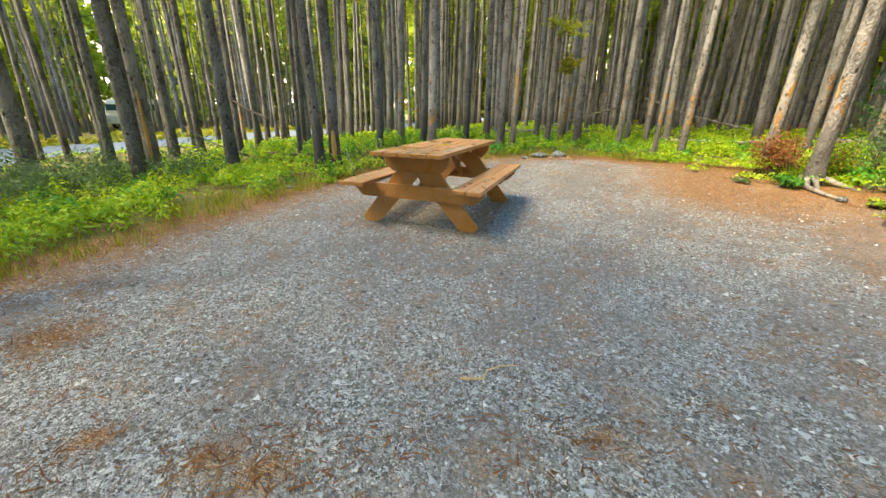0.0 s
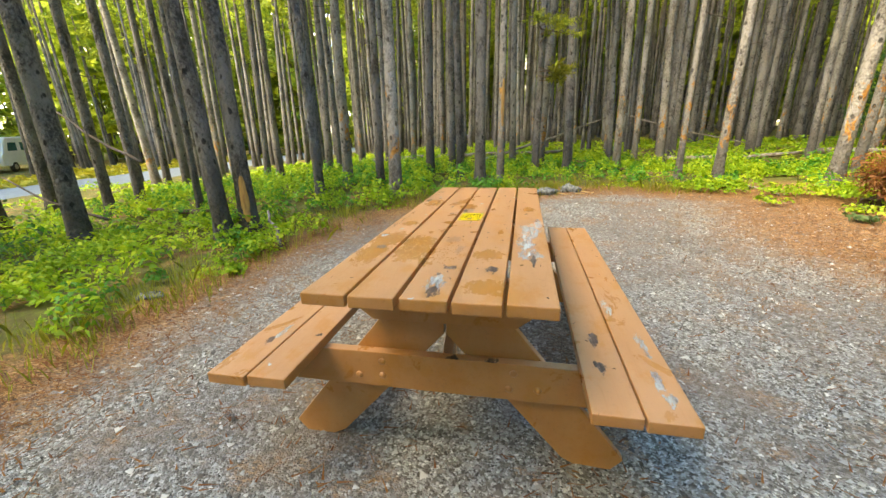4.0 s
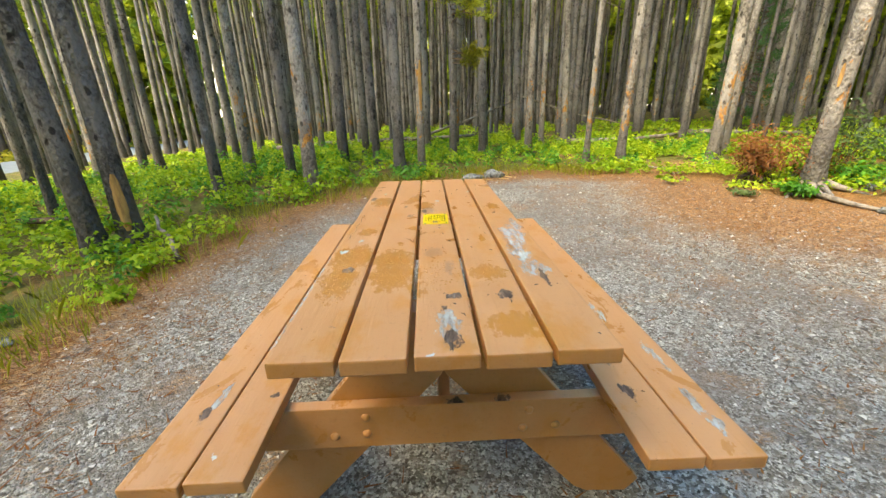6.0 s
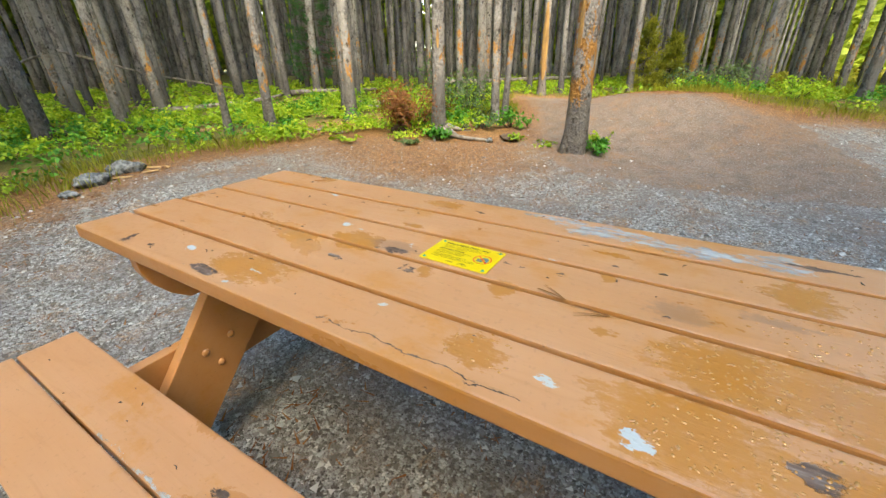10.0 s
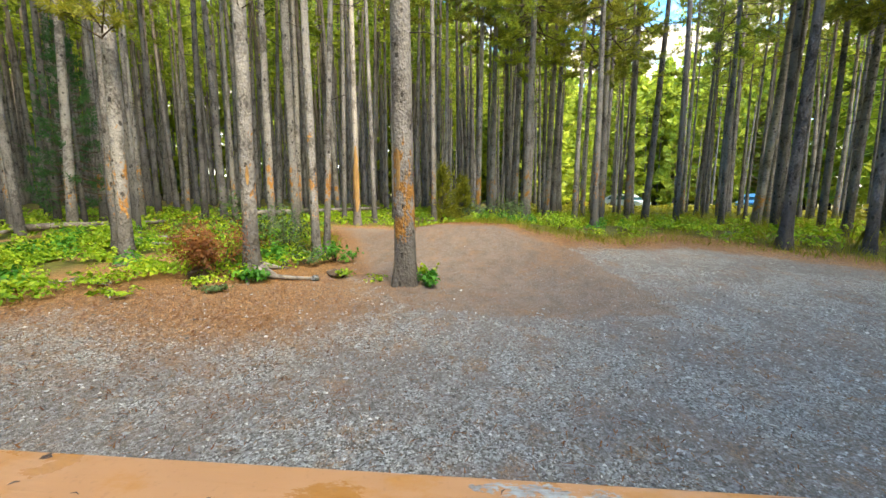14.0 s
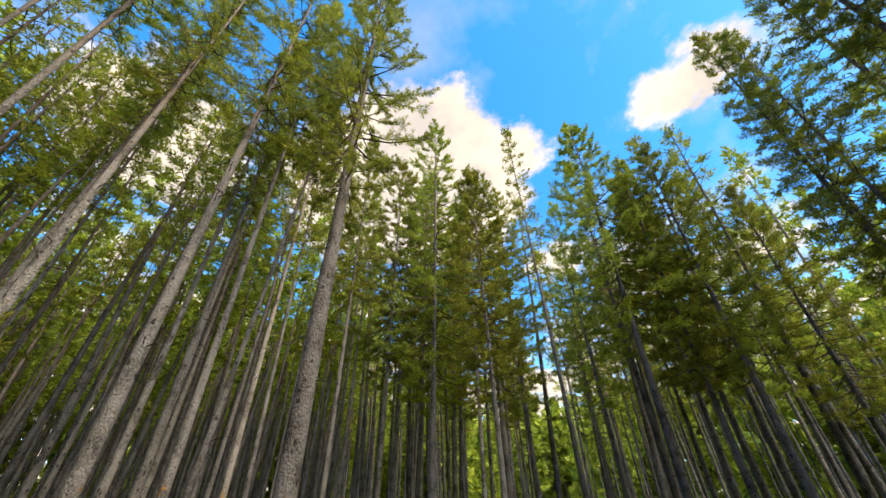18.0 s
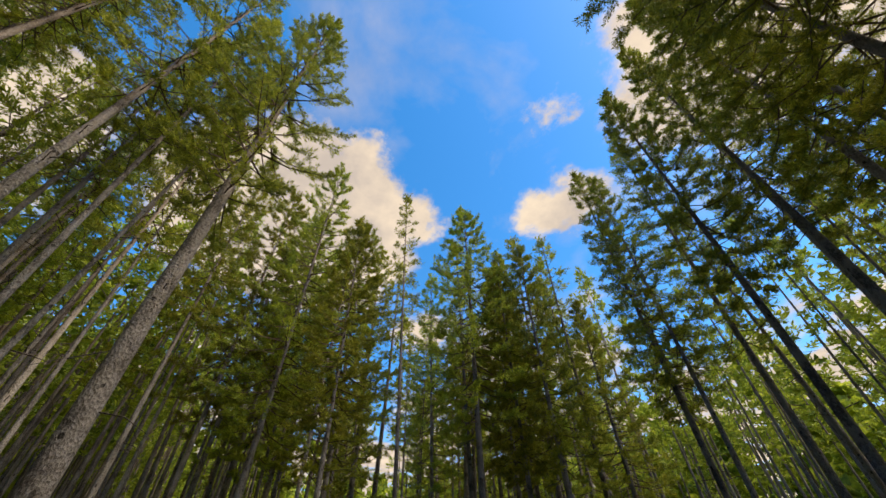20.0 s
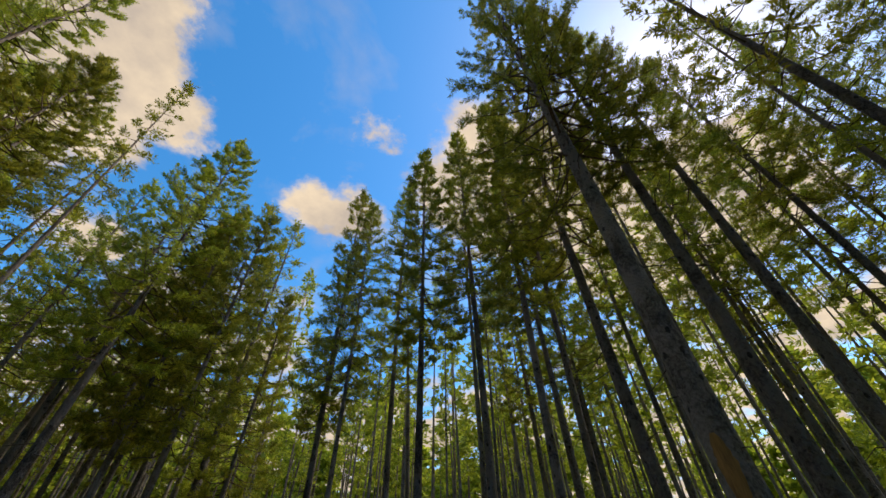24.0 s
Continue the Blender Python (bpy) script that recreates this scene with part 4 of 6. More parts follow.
while len(stand) < 1350 and tries < 90000:
    tries += 1
    a, d = rnd.uniform(0, 2 * math.pi), 5.0 + 37 * math.sqrt(rnd.random())
    x, y = d * math.cos(a) + 1, d * math.sin(a) + 1
    north = ease(-2, 4, y)
    if open_sky(x, y) or not free(x, y, rnd.uniform(0.45, 0.95) + 0.55 * (1 - north)):
        continue
    if rnd.random() > max((0.7 if x < 3 else 0.35) + 0.3 * north, 0.8 * float(ease(0, -5, x))):
        continue
    if y < 9 and -2.6 < x < 5.5 and clearing(x, y) > -2.2:
        continue
    if x > 3 and -4 < y < 9 and math.hypot(x, y) < 10.5:
        continue
    if x > 3.5 and y < -5 and math.hypot(x, y) < 19:
        continue
    az = math.degrees(math.atan2(y - 0.9, x + 0.4))
    if x > 10 and (abs(az + 24.3) < 1.3 or (-46 < az < -8 and d > 20 and rnd.random() < 0.55)):
        continue
    if math.hypot(x, y - 1) < 8.5 and y < 0:
        continue
    if x < -6.5 and 2 < y < 24 and rnd.random() > 0.30:
        continue
    if any(abs((x - 1.2) * vy - (y + 2.6) * vx) < 0.4 + 0.035 * abs(x) and x < -8 for vx, vy in SIGHT):
        continue
    cells.setdefault((int(x // 2), int(y // 2)), []).append((x, y))
    stand.append((x, y))
stand.sort(key=lambda q: math.hypot(q[0] - 1, q[1] - 2))
close = [pine(600 + i, 15.5 + i, 0.10 + 0.01 * i, 8.0, 1.15, 3, G, (0.2 * i - 0.3, 0.2), 0.1, 18) for i in range(4)]
used = 0
variants_left = list(variants)
for i, (x, y) in enumerate(stand[:165]):
    s = rnd.uniform(0.82, 1.12)
    m = Matrix.Translation((x, y, float(land(x, y)) - 0.03)) @ Matrix.Rotation(rnd.uniform(0, 6.28), 4, "Z") @ Matrix.Diagonal((rnd.uniform(0.85, 1.15),) * 2 + (s, 1))
    if used < 24 and y < 1 and x < 4 and math.hypot(x + 0.5, y) < 13:
        if used < len(close):
            close[used].matrix_basis = m
        else:
            copy_thing(close[used % len(close)], m)
        used += 1
        continue
    if variants_left:
        variants_left.pop().matrix_basis = m
    else:
        copy_thing(variants[i % len(variants)], m)


# a thinner grove of slender trunks towards the meadow, split by a view down the lane
n = 0
while n < 78:
    az, d = radians(rnd.uniform(-54, -4)), rnd.uniform(13.0, 31.0)
    x, y = -0.4 + d * math.cos(az), 0.9 + d * math.sin(az)
    if abs(math.degrees(az) + 24.3) < 1.5 or clearing(x, y) > -1.2 or not free(x, y, 0.75) or (d < 20 and abs(math.degrees(az) + 30) < 2.5):
        continue
    cells.setdefault((int(x // 2), int(y // 2)), []).append((x, y))
    s = rnd.uniform(0.8, 1.0)
    copy_thing(variants[n % len(variants)], Matrix.Translation((x, y, float(land(x, y)) - 0.03)) @ Matrix.Rotation(rnd.uniform(0, 6.28), 4, "Z") @ Matrix.Diagonal((rnd.uniform(0.9, 1.25),) * 2 + (s * 0.92, 1)))
    n += 1


# beyond them the woods run on, past counting
def far_woods(name, places, seed, crown_low, crown_spec, label):
    rnd = random.Random(seed)
    pool = []
    for i in range(7):
        r2 = random.Random(seed * 50 + i)
        pts = tree_axis(r2, 16.5, (r2.uniform(-0.5, 0.5), r2.uniform(-0.5, 0.5)), 0.1)
        _, _, crown = crown_parts(r2, pts, crown_low, 1.15, *crown_spec, NEEDLE)
        stem = trunk_mesh(r2, pts, 0.11, 6, 6, BARK)
        for me, mat in ((crown, NEEDLE), (stem, BARK)):
            v = np.empty(len(me.vertices) * 3, dtype=np.float32)
            me.vertices.foreach_get("co", v)
            f = np.empty(len(me.loops), dtype=np.int32)
            me.loops.foreach_get("vertex_index", f)
            pool.append((v.reshape(-1, 3), f.reshape(-1, len(me.loops) // len(me.polygons))))
            bpy.data.meshes.remove(me)
    for which, mat, word in ((0, NEEDLE, "crowns"), (1, BARK, "trunks")):
        vs, fs, n = [], [], 0
        rnd = random.Random(seed)
        for x, y in places:
            v, f = pool[2 * rnd.randrange(7) + which]
            a, s, w = rnd.uniform(0, 6.28), rnd.uniform(0.8, 1.15), rnd.uniform(0.8, 1.35)
            c, sn = math.cos(a) * w, math.sin(a) * w
            vs.append(np.stack([v[:, 0] * c - v[:, 1] * sn + x, v[:, 0] * sn + v[:, 1] * c + y, v[:, 2] * s + float(land(x, y))], 1))
            fs.append(f + n)
            n += len(v)
        tagged(new(name + "_" + word, mesh_of(name, np.concatenate(vs), np.concatenate(fs), mat)), label + " " + word, "trees", kind="stuff")


# thinner to the south, where sky shows between the trunks
far_woods("pine_woods", [q for i, q in enumerate(stand[165:]) if q[1] > -5 or i % 4], 3, 8.8, (20, 2, 8, 0.34, 0.085), "dense pine woods running back from the clearing,")
ring = []
while len(ring) < 820:
    a, d = rnd.uniform(0, 2 * math.pi), rnd.uniform(40, 72)
    x, y = d * math.cos(a), d * math.sin(a)
    if abs(x - ROAD_X) > 4 and not open_sky(x, y) and not (x < 0 and d < 52 and abs((x - 1.2) * SIGHT[0][1] - (y + 2.6) * SIGHT[0][0]) < 2.2) and not (x > 30 and -32 < y < -8 and d < 50):
        ring.append((x, y))
while len(ring) < 980:
    a, d = rnd.uniform(-0.62, -0.02), rnd.uniform(58, 82)
    ring.append((d * math.cos(a), d * math.sin(a)))
far_woods("distant_woods", ring, 4, 0.4, (20, 2, 7, 0.95, 0.40), "distant pine woods closing the view,")

for i, (x, y, h) in enumerate(((34, -9.5, 9), (37, -13, 10), (33, -15.5, 8), (40, -19, 10), (30, -19, 8.5), (44, -11, 11), (46, -24, 11))):
    tree = pine(950 + i, h, 0.10, 1.4, 1.9, 2, BARK, (0, 0), 0.1, 0, "bright yellow-green young tree beyond the meadow", ASPEN)
    tree.name, tree["group"] = "young_tree", "young trees beyond the meadow"
    tree.location = (x, y, float(land(x, y)))


# ---- the picnic table ----
TOP_Z, SEAT_Z, LONG = 0.785, 0.478, 2.13
table = tagged(new("picnic_table"), "ochre-painted wooden picnic table with attached benches, worn and rain-damp", "picnic table")
pitch = 0.1485
for i in range(5):
    trim = (0.0, 0.006, -0.004, 0.003, -0.006)[i]
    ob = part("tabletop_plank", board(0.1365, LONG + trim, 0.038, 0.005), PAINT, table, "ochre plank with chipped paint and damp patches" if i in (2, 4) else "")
    ob.location = ((i - 2) * pitch, LONG / 2, TOP_Z - 0.019)
    ob.rotation_euler = (0, (0.004, -0.006, 0.003, -0.004, 0.006)[i], (0.0006, -0.0012, 0.0008, 0.0, -0.001)[i])
for s in (-1, 1):
    for i in range(2):
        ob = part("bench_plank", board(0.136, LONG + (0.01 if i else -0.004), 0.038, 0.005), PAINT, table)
        ob.location = (s * (0.532 + 0.142 * i), LONG / 2, SEAT_Z - 0.019)
        ob.rotation_euler = (0, s * 0.005 * (1 - 2 * i), 0)
for y, f in ((0.30, 1), (LONG - 0.30, -1)):
    under = TOP_Z - 0.039
    part("top_cleat", slab([(-0.355, under), (0.355, under), (0.352, under - 0.045), (0.335, under - 0.090), (0.300, under - 0.135), (0.255, under - 0.170), (-0.255, under - 0.170), (-0.300, under - 0.135), (-0.335, under - 0.090), (-0.352, under - 0.045)], y - 0.0195 * f - 0.019, y - 0.0195 * f + 0.019), PAINT, table)
    beam = part("bench_beam", slab([(-0.725, SEAT_Z - 0.039), (0.725, SEAT_Z - 0.039), (0.725, SEAT_Z - 0.085), (0.62, SEAT_Z - 0.186), (-0.62, SEAT_Z - 0.186), (-0.725, SEAT_Z - 0.085)], y - 0.0195 * f - 0.019, y - 0.0195 * f + 0.019), PAINT, table)
    for s in (-1, 1):
        out = [(0.615, 0.0), (0.49, 0.0), (0.435, 0.03), (0.004, 0.515), (0.004, under - 0.002), (0.10, under - 0.002), (0.655, 0.05)]
        part("leg", slab([(s * a, b) for a, b in out], y + 0.0195 * f - 0.019 + 0.002 * f, y + 0.0195 * f + 0.019 + 0.002 * f), PAINT, table)
    # slanting brace from the beam up to the middle of the top
    a, b = Vector((0, y + 0.045 * f, SEAT_Z - 0.13)), Vector((0, y + 0.52 * f, under))
    d = (b - a)
    brace = part("brace", board(0.038, d.length, 0.089, 0.004), PAINT, table)
    brace.location = (a + b) / 2
    brace.rotation_euler = (math.atan2(d.z, abs(d.y)) * f, 0, 0)
    for x, z in ((-0.235, -0.075), (-0.235, -0.135), (0.25, -0.075), (0.235, -0.14), (0.335, -0.135), (-0.33, -0.14)):
        bm = bmesh.new()
        bmesh.ops.create_uvsphere(bm, u_segments=12, v_segments=6, radius=0.014, matrix=Matrix.Diagonal((1, 0.6, 1, 1)))
        bolt = part("bolt", bm, PAINT, table, smooth=True)
        bolt.location = (x, y - 0.0385 * f - 0.0005 * f, SEAT_Z + z)
    for x, z in ((0.20, -0.06), (0.285, -0.075), (0.25, -0.135)):
        for s in (-1, 1):
            bm = bmesh.new()
            bmesh.ops.create_uvsphere(bm, u_segments=12, v_segments=6, radius=0.012, matrix=Matrix.Diagonal((1, 0.6, 1, 1)))
            bolt = part("bolt", bm, PAINT, table, smooth=True)
            bolt.location = (s * x, y + 0.0412 * f, SEAT_Z + z)
    # cross cleat tying the bench planks
    for s in (-1, 1):
        ob = part("bench_cleat", board(0.24, 0.038, 0.05, 0.003), PAINT, table)
        ob.location = (s * 0.60, LONG / 2 + 0.04 * f, SEAT_Z - 0.064)
ob = part("middle_cleat", board(0.66, 0.07, 0.036, 0.003), PAINT, table)
ob.location = (0, LONG / 2, TOP_Z - 0.0575)

# ---- the yellow notice screwed to the table ----
sign = tagged(new("notice_plate"), "yellow metal notice with black lettering screwed to the tabletop", "sign")
sign.matrix_basis = pose(0.001, 1.058, TOP_Z + 0.0006, 0, 0, -91.0)
SW, SH = 0.172, 0.112


def rounded(w, h, r, t, z=0.0):
    bm = bmesh.new()
    pts = [(sx * (w / 2 - r) + r * math.cos(a), sy * (h / 2 - r) + r * math.sin(a)) for sx, sy, a0 in ((1, 1, 0), (-1, 1, 90), (-1, -1, 180), (1, -1, 270)) for a in [radians(a0 + 18 * k) for k in range(6)]]
    f = bm.faces.new([bm.verts.new((x, y, z)) for x, y in pts])
    for v in [e for e in bmesh.ops.extrude_face_region(bm, geom=[f])["geom"] if isinstance(e, bmesh.types.BMVert)]:
        v.co.z += t
    bmesh.ops.recalc_face_normals(bm, faces=list(bm.faces))
    return bm


part("plate", rounded(SW, SH, 0.006, 0.0014), YELLOW, sign)


def words(text, x, y, size, ink, bold=0.0, spacing=1.0):
    cu = bpy.data.curves.new("words", "FONT")
    cu.body, cu.size, cu.extrude, cu.offset, cu.space_character = text, size, 0.00012, bold, spacing
    cu.resolution_u = 2
    tmp = bpy.data.objects.new("words", cu)
    scene.collection.objects.link(tmp)
    bpy.context.view_layer.update()
    me = bpy.data.meshes.new_from_object(tmp)
    bpy.data.objects.remove(tmp)
    me.materials.clear()
    me.materials.append(ink)
    ob = child("lettering", me, sign)
    ob.location = (x, y, 0.00165)
    return ob


words("Keep a BEAR FREE Camp", -0.066, 0.0385, 0.0112, INK, 0.00028)
for i, line in enumerate(("Attractants must be stored inside a hard-sided", "vehicle/trailer, or locker at night and when", "you're away during the day.")):
    words(line, -0.066, 0.0305 - 0.0062 * i, 0.0060, INK_SOFT)
words("Attractants Include:", -0.066, 0.0085, 0.0082, INK, 0.0002)
for i, line in enumerate(("Coolers, food, beverages, toiletries,", "pet food, garbage, recyclables", "and other scented materials.")):
    words(line, -0.066, 0.0015 - 0.0062 * i, 0.0060, INK_SOFT)
for i, line in enumerate(("Conservation Officers will remove", "unattended attractants if they are not stored", "correctly. An enforcement action may follow.")):
    words(line, -0.066, -0.0205 - 0.0062 * i, 0.0060, INK_SOFT)


def flat_part(name, outlines, ink, z=0.0017):
    bm = bmesh.new()
    for pts in outlines:
        bm.faces.new([bm.verts.new((x, y, z)) for x, y in pts])
    return part(name, bm, ink, sign)


# maker's marks, as plain bars
flat_part("mark", [[(-0.020, -0.0465), (-0.002, -0.0465), (0.000, -0.0425), (-0.016, -0.0430)]], INK_SOFT)
flat_part("mark", [[(0.010, -0.0445), (0.034, -0.0445), (0.028, -0.041), (0.021, -0.0385), (0.016, -0.0405)], [(0.010, -0.0485), (0.034, -0.0485), (0.034, -0.0465), (0.010, -0.0465)]], INK_SOFT)
cx, cy, cr = 0.052, -0.001, 0.0215
flat_part("pictogram_chest", [[(cx - 0.012, cy - 0.012), (cx + 0.003, cy - 0.012), (cx + 0.003, cy - 0.004), (cx - 0.012, cy - 0.004)], [(cx - 0.013, cy - 0.003), (cx + 0.003, cy - 0.003), (cx + 0.002, cy + 0.001), (cx - 0.012, cy + 0.002)]], SLATE)
flat_part("pictogram_shape", [[(cx - 0.005, cy + 0.005), (cx - 0.001, cy + 0.011), (cx + 0.008, cy + 0.012), (cx + 0.015, cy + 0.004), (cx + 0.014, cy - 0.009), (cx + 0.009, cy - 0.012), (cx + 0.009, cy - 0.002), (cx + 0.003, cy + 0.003)]], SLATE, 0.00172)
ring_pts = [[((cx + rr * math.cos(a)), (cy + rr * math.sin(a))) for rr, a in ((cr, a0), (cr, a1), (cr - 0.0026, a1), (cr - 0.0026, a0))] for a0, a1 in [(2 * math.pi * i / 48, 2 * math.pi * (i + 1) / 48) for i in range(48)]]
flat_part("prohibition_ring", ring_pts, RED, 0.0018)
k45 = 0.7071
flat_part("prohibition_bar", [[(cx - k45 * 0.0195 - 0.001, cy + k45 * 0.0195 - 0.001), (cx + k45 * 0.0195 - 0.001, cy - k45 * 0.0195 - 0.001), (cx + k45 * 0.0195 + 0.001, cy - k45 * 0.0195 + 0.001), (cx - k45 * 0.0195 + 0.001, cy + k45 * 0.0195 + 0.001)]], RED, 0.00185)
for sx in (-1, 1):
    for sy in (-1, 1):
        bm = bmesh.new()
        bmesh.ops.create_uvsphere(bm, u_segments=12, v_segments=6, radius=0.0042, matrix=Matrix.Diagonal((1, 1, 0.5, 1)))
        ob = part("screw", bm, RIVET, sign, "green-tinged screw head", True)
        ob.location = (sx * (SW / 2 - 0.011), sy * (SH / 2 - 0.009), 0.0014)
        bm = bmesh.new()
        bmesh.ops.create_circle(bm, cap_ends=True, segments=6, radius=0.0018, matrix=Matrix.Translation((0, 0, 0.0022)))
        part("screw_socket", bm, INK, ob)


# ---- undergrowth ----
def leaf_cloud(g, centres, normals, length, width):
    """Folded leaves: two triangles each, hinged along the midrib."""
    n = len(centres)
    v = normals / (np.linalg.norm(normals, axis=1)[:, None] + 1e-9)
    a = np.cross(v, g.normal(0, 1, (n, 3)))
    a /= np.linalg.norm(a, axis=1)[:, None] + 1e-9
    b = np.cross(v, a)
    ln = length * g.uniform(0.6, 1.3, (n, 1))
    w = width * g.uniform(0.6, 1.3, (n, 1))
    drop = -v * ln * 0.18
    quad = np.stack([centres - a * ln * 0.5 + drop * 0.3, centres + b * w * 0.5 + v * w * 0.18, centres + a * ln * 0.5 + drop, centres - b * w * 0.5 + v * w * 0.18], 1).reshape(-1, 3)
    i = np.arange(n) * 4
    return quad, np.stack([i, i + 1, i + 2, i + 3], 1)


def plants(seed, spots, leaves, spread, tall, length, width):
    """Leaves of many low plants at once; spots are x, y, size."""
    g = np.random.default_rng(seed)
    s = np.repeat(np.asarray(spots), leaves, 0)
    n = len(s)
    ang, rad = g.uniform(0, 2 * np.pi, n), np.sqrt(g.uniform(0, 1, n))
    up = g.uniform(0.1, 1, n) ** 0.5
    x = s[:, 0] + np.cos(ang) * rad * spread * s[:, 2]
    y = s[:, 1] + np.sin(ang) * rad * spread * s[:, 2]
    z = land(x, y) + tall * s[:, 2] * up * (1 - 0.55 * rad ** 2) + 0.01
    nrm = np.stack([np.cos(ang) * rad * 0.9, np.sin(ang) * rad * 0.9, np.full(n, 0.9)], 1) + g.normal(0, 0.38, (n, 3))
    return leaf_cloud(g, np.stack([x, y, z], 1), nrm, length * (0.7 + 0.5 * s[:, 2:3]), width * (0.7 + 0.5 * s[:, 2:3]))


def patchy(x, y):
    return 0.5 + 0.5 * noise.noise(Vector((x * 0.55, y * 0.55, 3.1))) + 0.35 * noise.noise(Vector((x * 1.7, y * 1.7, 8.4)))


def scatter(seed, count, lo, hi, accept):
    r, spots, n = random.Random(seed), [], 0
    while len(spots) < count and n < count * 40:
        n += 1
        a, d = r.uniform(0, 2 * math.pi), math.sqrt(r.uniform(lo * lo, hi * hi))
        x, y = 0.8 + d * math.cos(a), 1.5 + d * math.sin(a)
        f = accept(x, y)
        if f > 0 and r.random() < f:
            spots.append((x, y, r.uniform(0.35, 1.0) + 0.7 * r.random() ** 3))
    return spots


def cover(x, y):
    d = float(clearing(x, y))
    if d > -0.12 or abs(x - ROAD_X) < 3:
        return 0
    bare = float(litter_at(x, y))
    west = float(ease(-1.2, -2.4, x))
    rim = 0.3 + 0.7 * float(ease(-0.12, -0.9, d))
    f = (0.10 + 0.90 * max(0, min(1, (patchy(x, y) - 0.30) * 2.6))) * (1 - 0.95 * min(1, bare * 1.25))
    if -3.6 < x < -2.2 and 0.2 < y < 2.2:
        f *= 0.35
    return min(1, f + 0.12 * west) * rim


def stuff(name, spots, seed, leaves, spread, tall, length, width, material, label):
    v, f = plants(seed, spots, leaves, spread, tall, length, width)
    return tagged(new(name, mesh_of(name, v, f, material)), label, "undergrowth", kind="stuff")


spots = scatter(21, 2600, 2.2, 9.5, cover)
stuff("undergrowth", [q for i, q in enumerate(spots) if i % 5 > 1], 31, 46, 0.17, 0.26, 0.056, 0.030, SHRUB, "low yellow-green leafy undergrowth covering the forest floor")
stuff("undergrowth_deep", [q for i, q in enumerate(spots) if i % 5 == 1], 32, 46, 0.17, 0.30, 0.056, 0.030, SHRUB_DEEP, "low deep green leafy undergrowth among the pines")
stuff("undergrowth_low", [q for i, q in enumerate(spots) if i % 5 == 0], 33, 40, 0.26, 0.09, 0.038, 0.025, SHRUB, "creeping green ground cover beside the gravel")
west = scatter(22, 330, 2.5, 8.5, lambda x, y: 1.0 if (x < -2.55 and -3.5 < y < 3.2 and not (x > -3.5 and 0 < y < 2.4)) else 0)
stuff("undergrowth_west", west, 34, 46, 0.22, 0.21, 0.048, 0.026, SHRUB, "low yellow-green shrubs along the pad's western edge")
tall = scatter(27, 120, 3.5, 9.0, lambda x, y: 1.0 if (x < -4.2 and -3 < y < 2.2) else 0)
stuff("undergrowth_tall", tall, 39, 90, 0.34, 0.72, 0.06, 0.024, BLUEGREEN, "thigh-high grey-green shrubs at the western edge")
glade = scatter(25, 480, 2.0, 8.5, lambda x, y: 1.0 if x > 2.6 and y > 3.9 and float(clearing(x, y)) < -0.15 and patchy(x, y) > 0.5 else 0)
stuff("undergrowth_glade", glade, 36, 30, 0.15, 0.17, 0.050, 0.028, SHRUB, "sparse green plants growing through orange needle litter")
mid = scatter(23, 2600, 9.5, 20, lambda x, y: cover(x, y) * (1.0 if y > -6 else 0.5) * (0.12 if x < -9.5 else 1.0))
stuff("undergrowth_far", mid, 35, 22, 0.40, 0.21, 0.10, 0.06, SHRUB, "green undergrowth between the trunks further in")
edge = scatter(24, 800, 2.0, 10, lambda x, y: 1.0 if -0.75 < float(clearing(x, y)) < 0.02 and (x < 3 or x > 6.5) else 0)


def grass_blades(seed, spots, per, tall):
    g = np.random.default_rng(seed)
    s = np.repeat(np.asarray(spots), per, 0)
    n = len(s)
    x, y = s[:, 0] + g.normal(0, 0.10, n), s[:, 1] + g.normal(0, 0.10, n)
    z = land(x, y)
    h = tall * g.uniform(0.35, 1.2, n) * s[:, 2]
    bend = g.normal(0, 0.35, (n, 2)) * h[:, None]
    a = g.uniform(0, np.pi, n)
    w = 0.0032
    base = np.stack([x, y, z - 0.005], 1)
    side = np.stack([np.cos(a) * w, np.sin(a) * w, np.zeros(n)], 1)
    midp = base + np.stack([bend[:, 0] * 0.35, bend[:, 1] * 0.35, h * 0.6], 1)
    tip = base + np.stack([bend[:, 0], bend[:, 1], h], 1)
    v = np.stack([base - side, base + side, midp + side * 0.8, tip, midp - side * 0.8], 1).reshape(-1, 3)
    return v, np.arange(n * 5).reshape(-1, 5)


v, f = grass_blades(41, edge, 16, 0.17)
tagged(new("grass", mesh_of("grass", v, f, GRASS)), "thin yellow-green grass fringing the gravel", "grass", kind="stuff")
lane = scatter(26, 900, 9, 24, lambda x, y: 1.0 if x > 7 and float(clearing(x, y)) < -0.4 and y < 0 and y > -13 else 0)
v, f = grass_blades(42, lane, 22, 0.38)
tagged(new("verge_grass", mesh_of("verge_grass", v, f, GRASS)), "yellow-green grass and weeds beyond the gravel bank", "grass", kind="stuff")
meadow = scatter(28, 420, 28, 42, lambda x, y: 1.0 if x > 18 and -20 < y < -3 else 0)
v, f = plants(43, meadow, 12, 0.6, 0.45, 0.35, 0.16)
tagged(new("meadow", mesh_of("meadow", v, f, MEADOW)), "sunlit yellow meadow seen far off between the trunks", "meadow", kind="stuff")
verge = scatter(29, 500, 19, 40, lambda x, y: 1.0 if -27 < x < ROAD_X - 2.5 and y > -2 else 0)
v, f = plants(44, verge, 12, 0.6, 0.4, 0.35, 0.16)
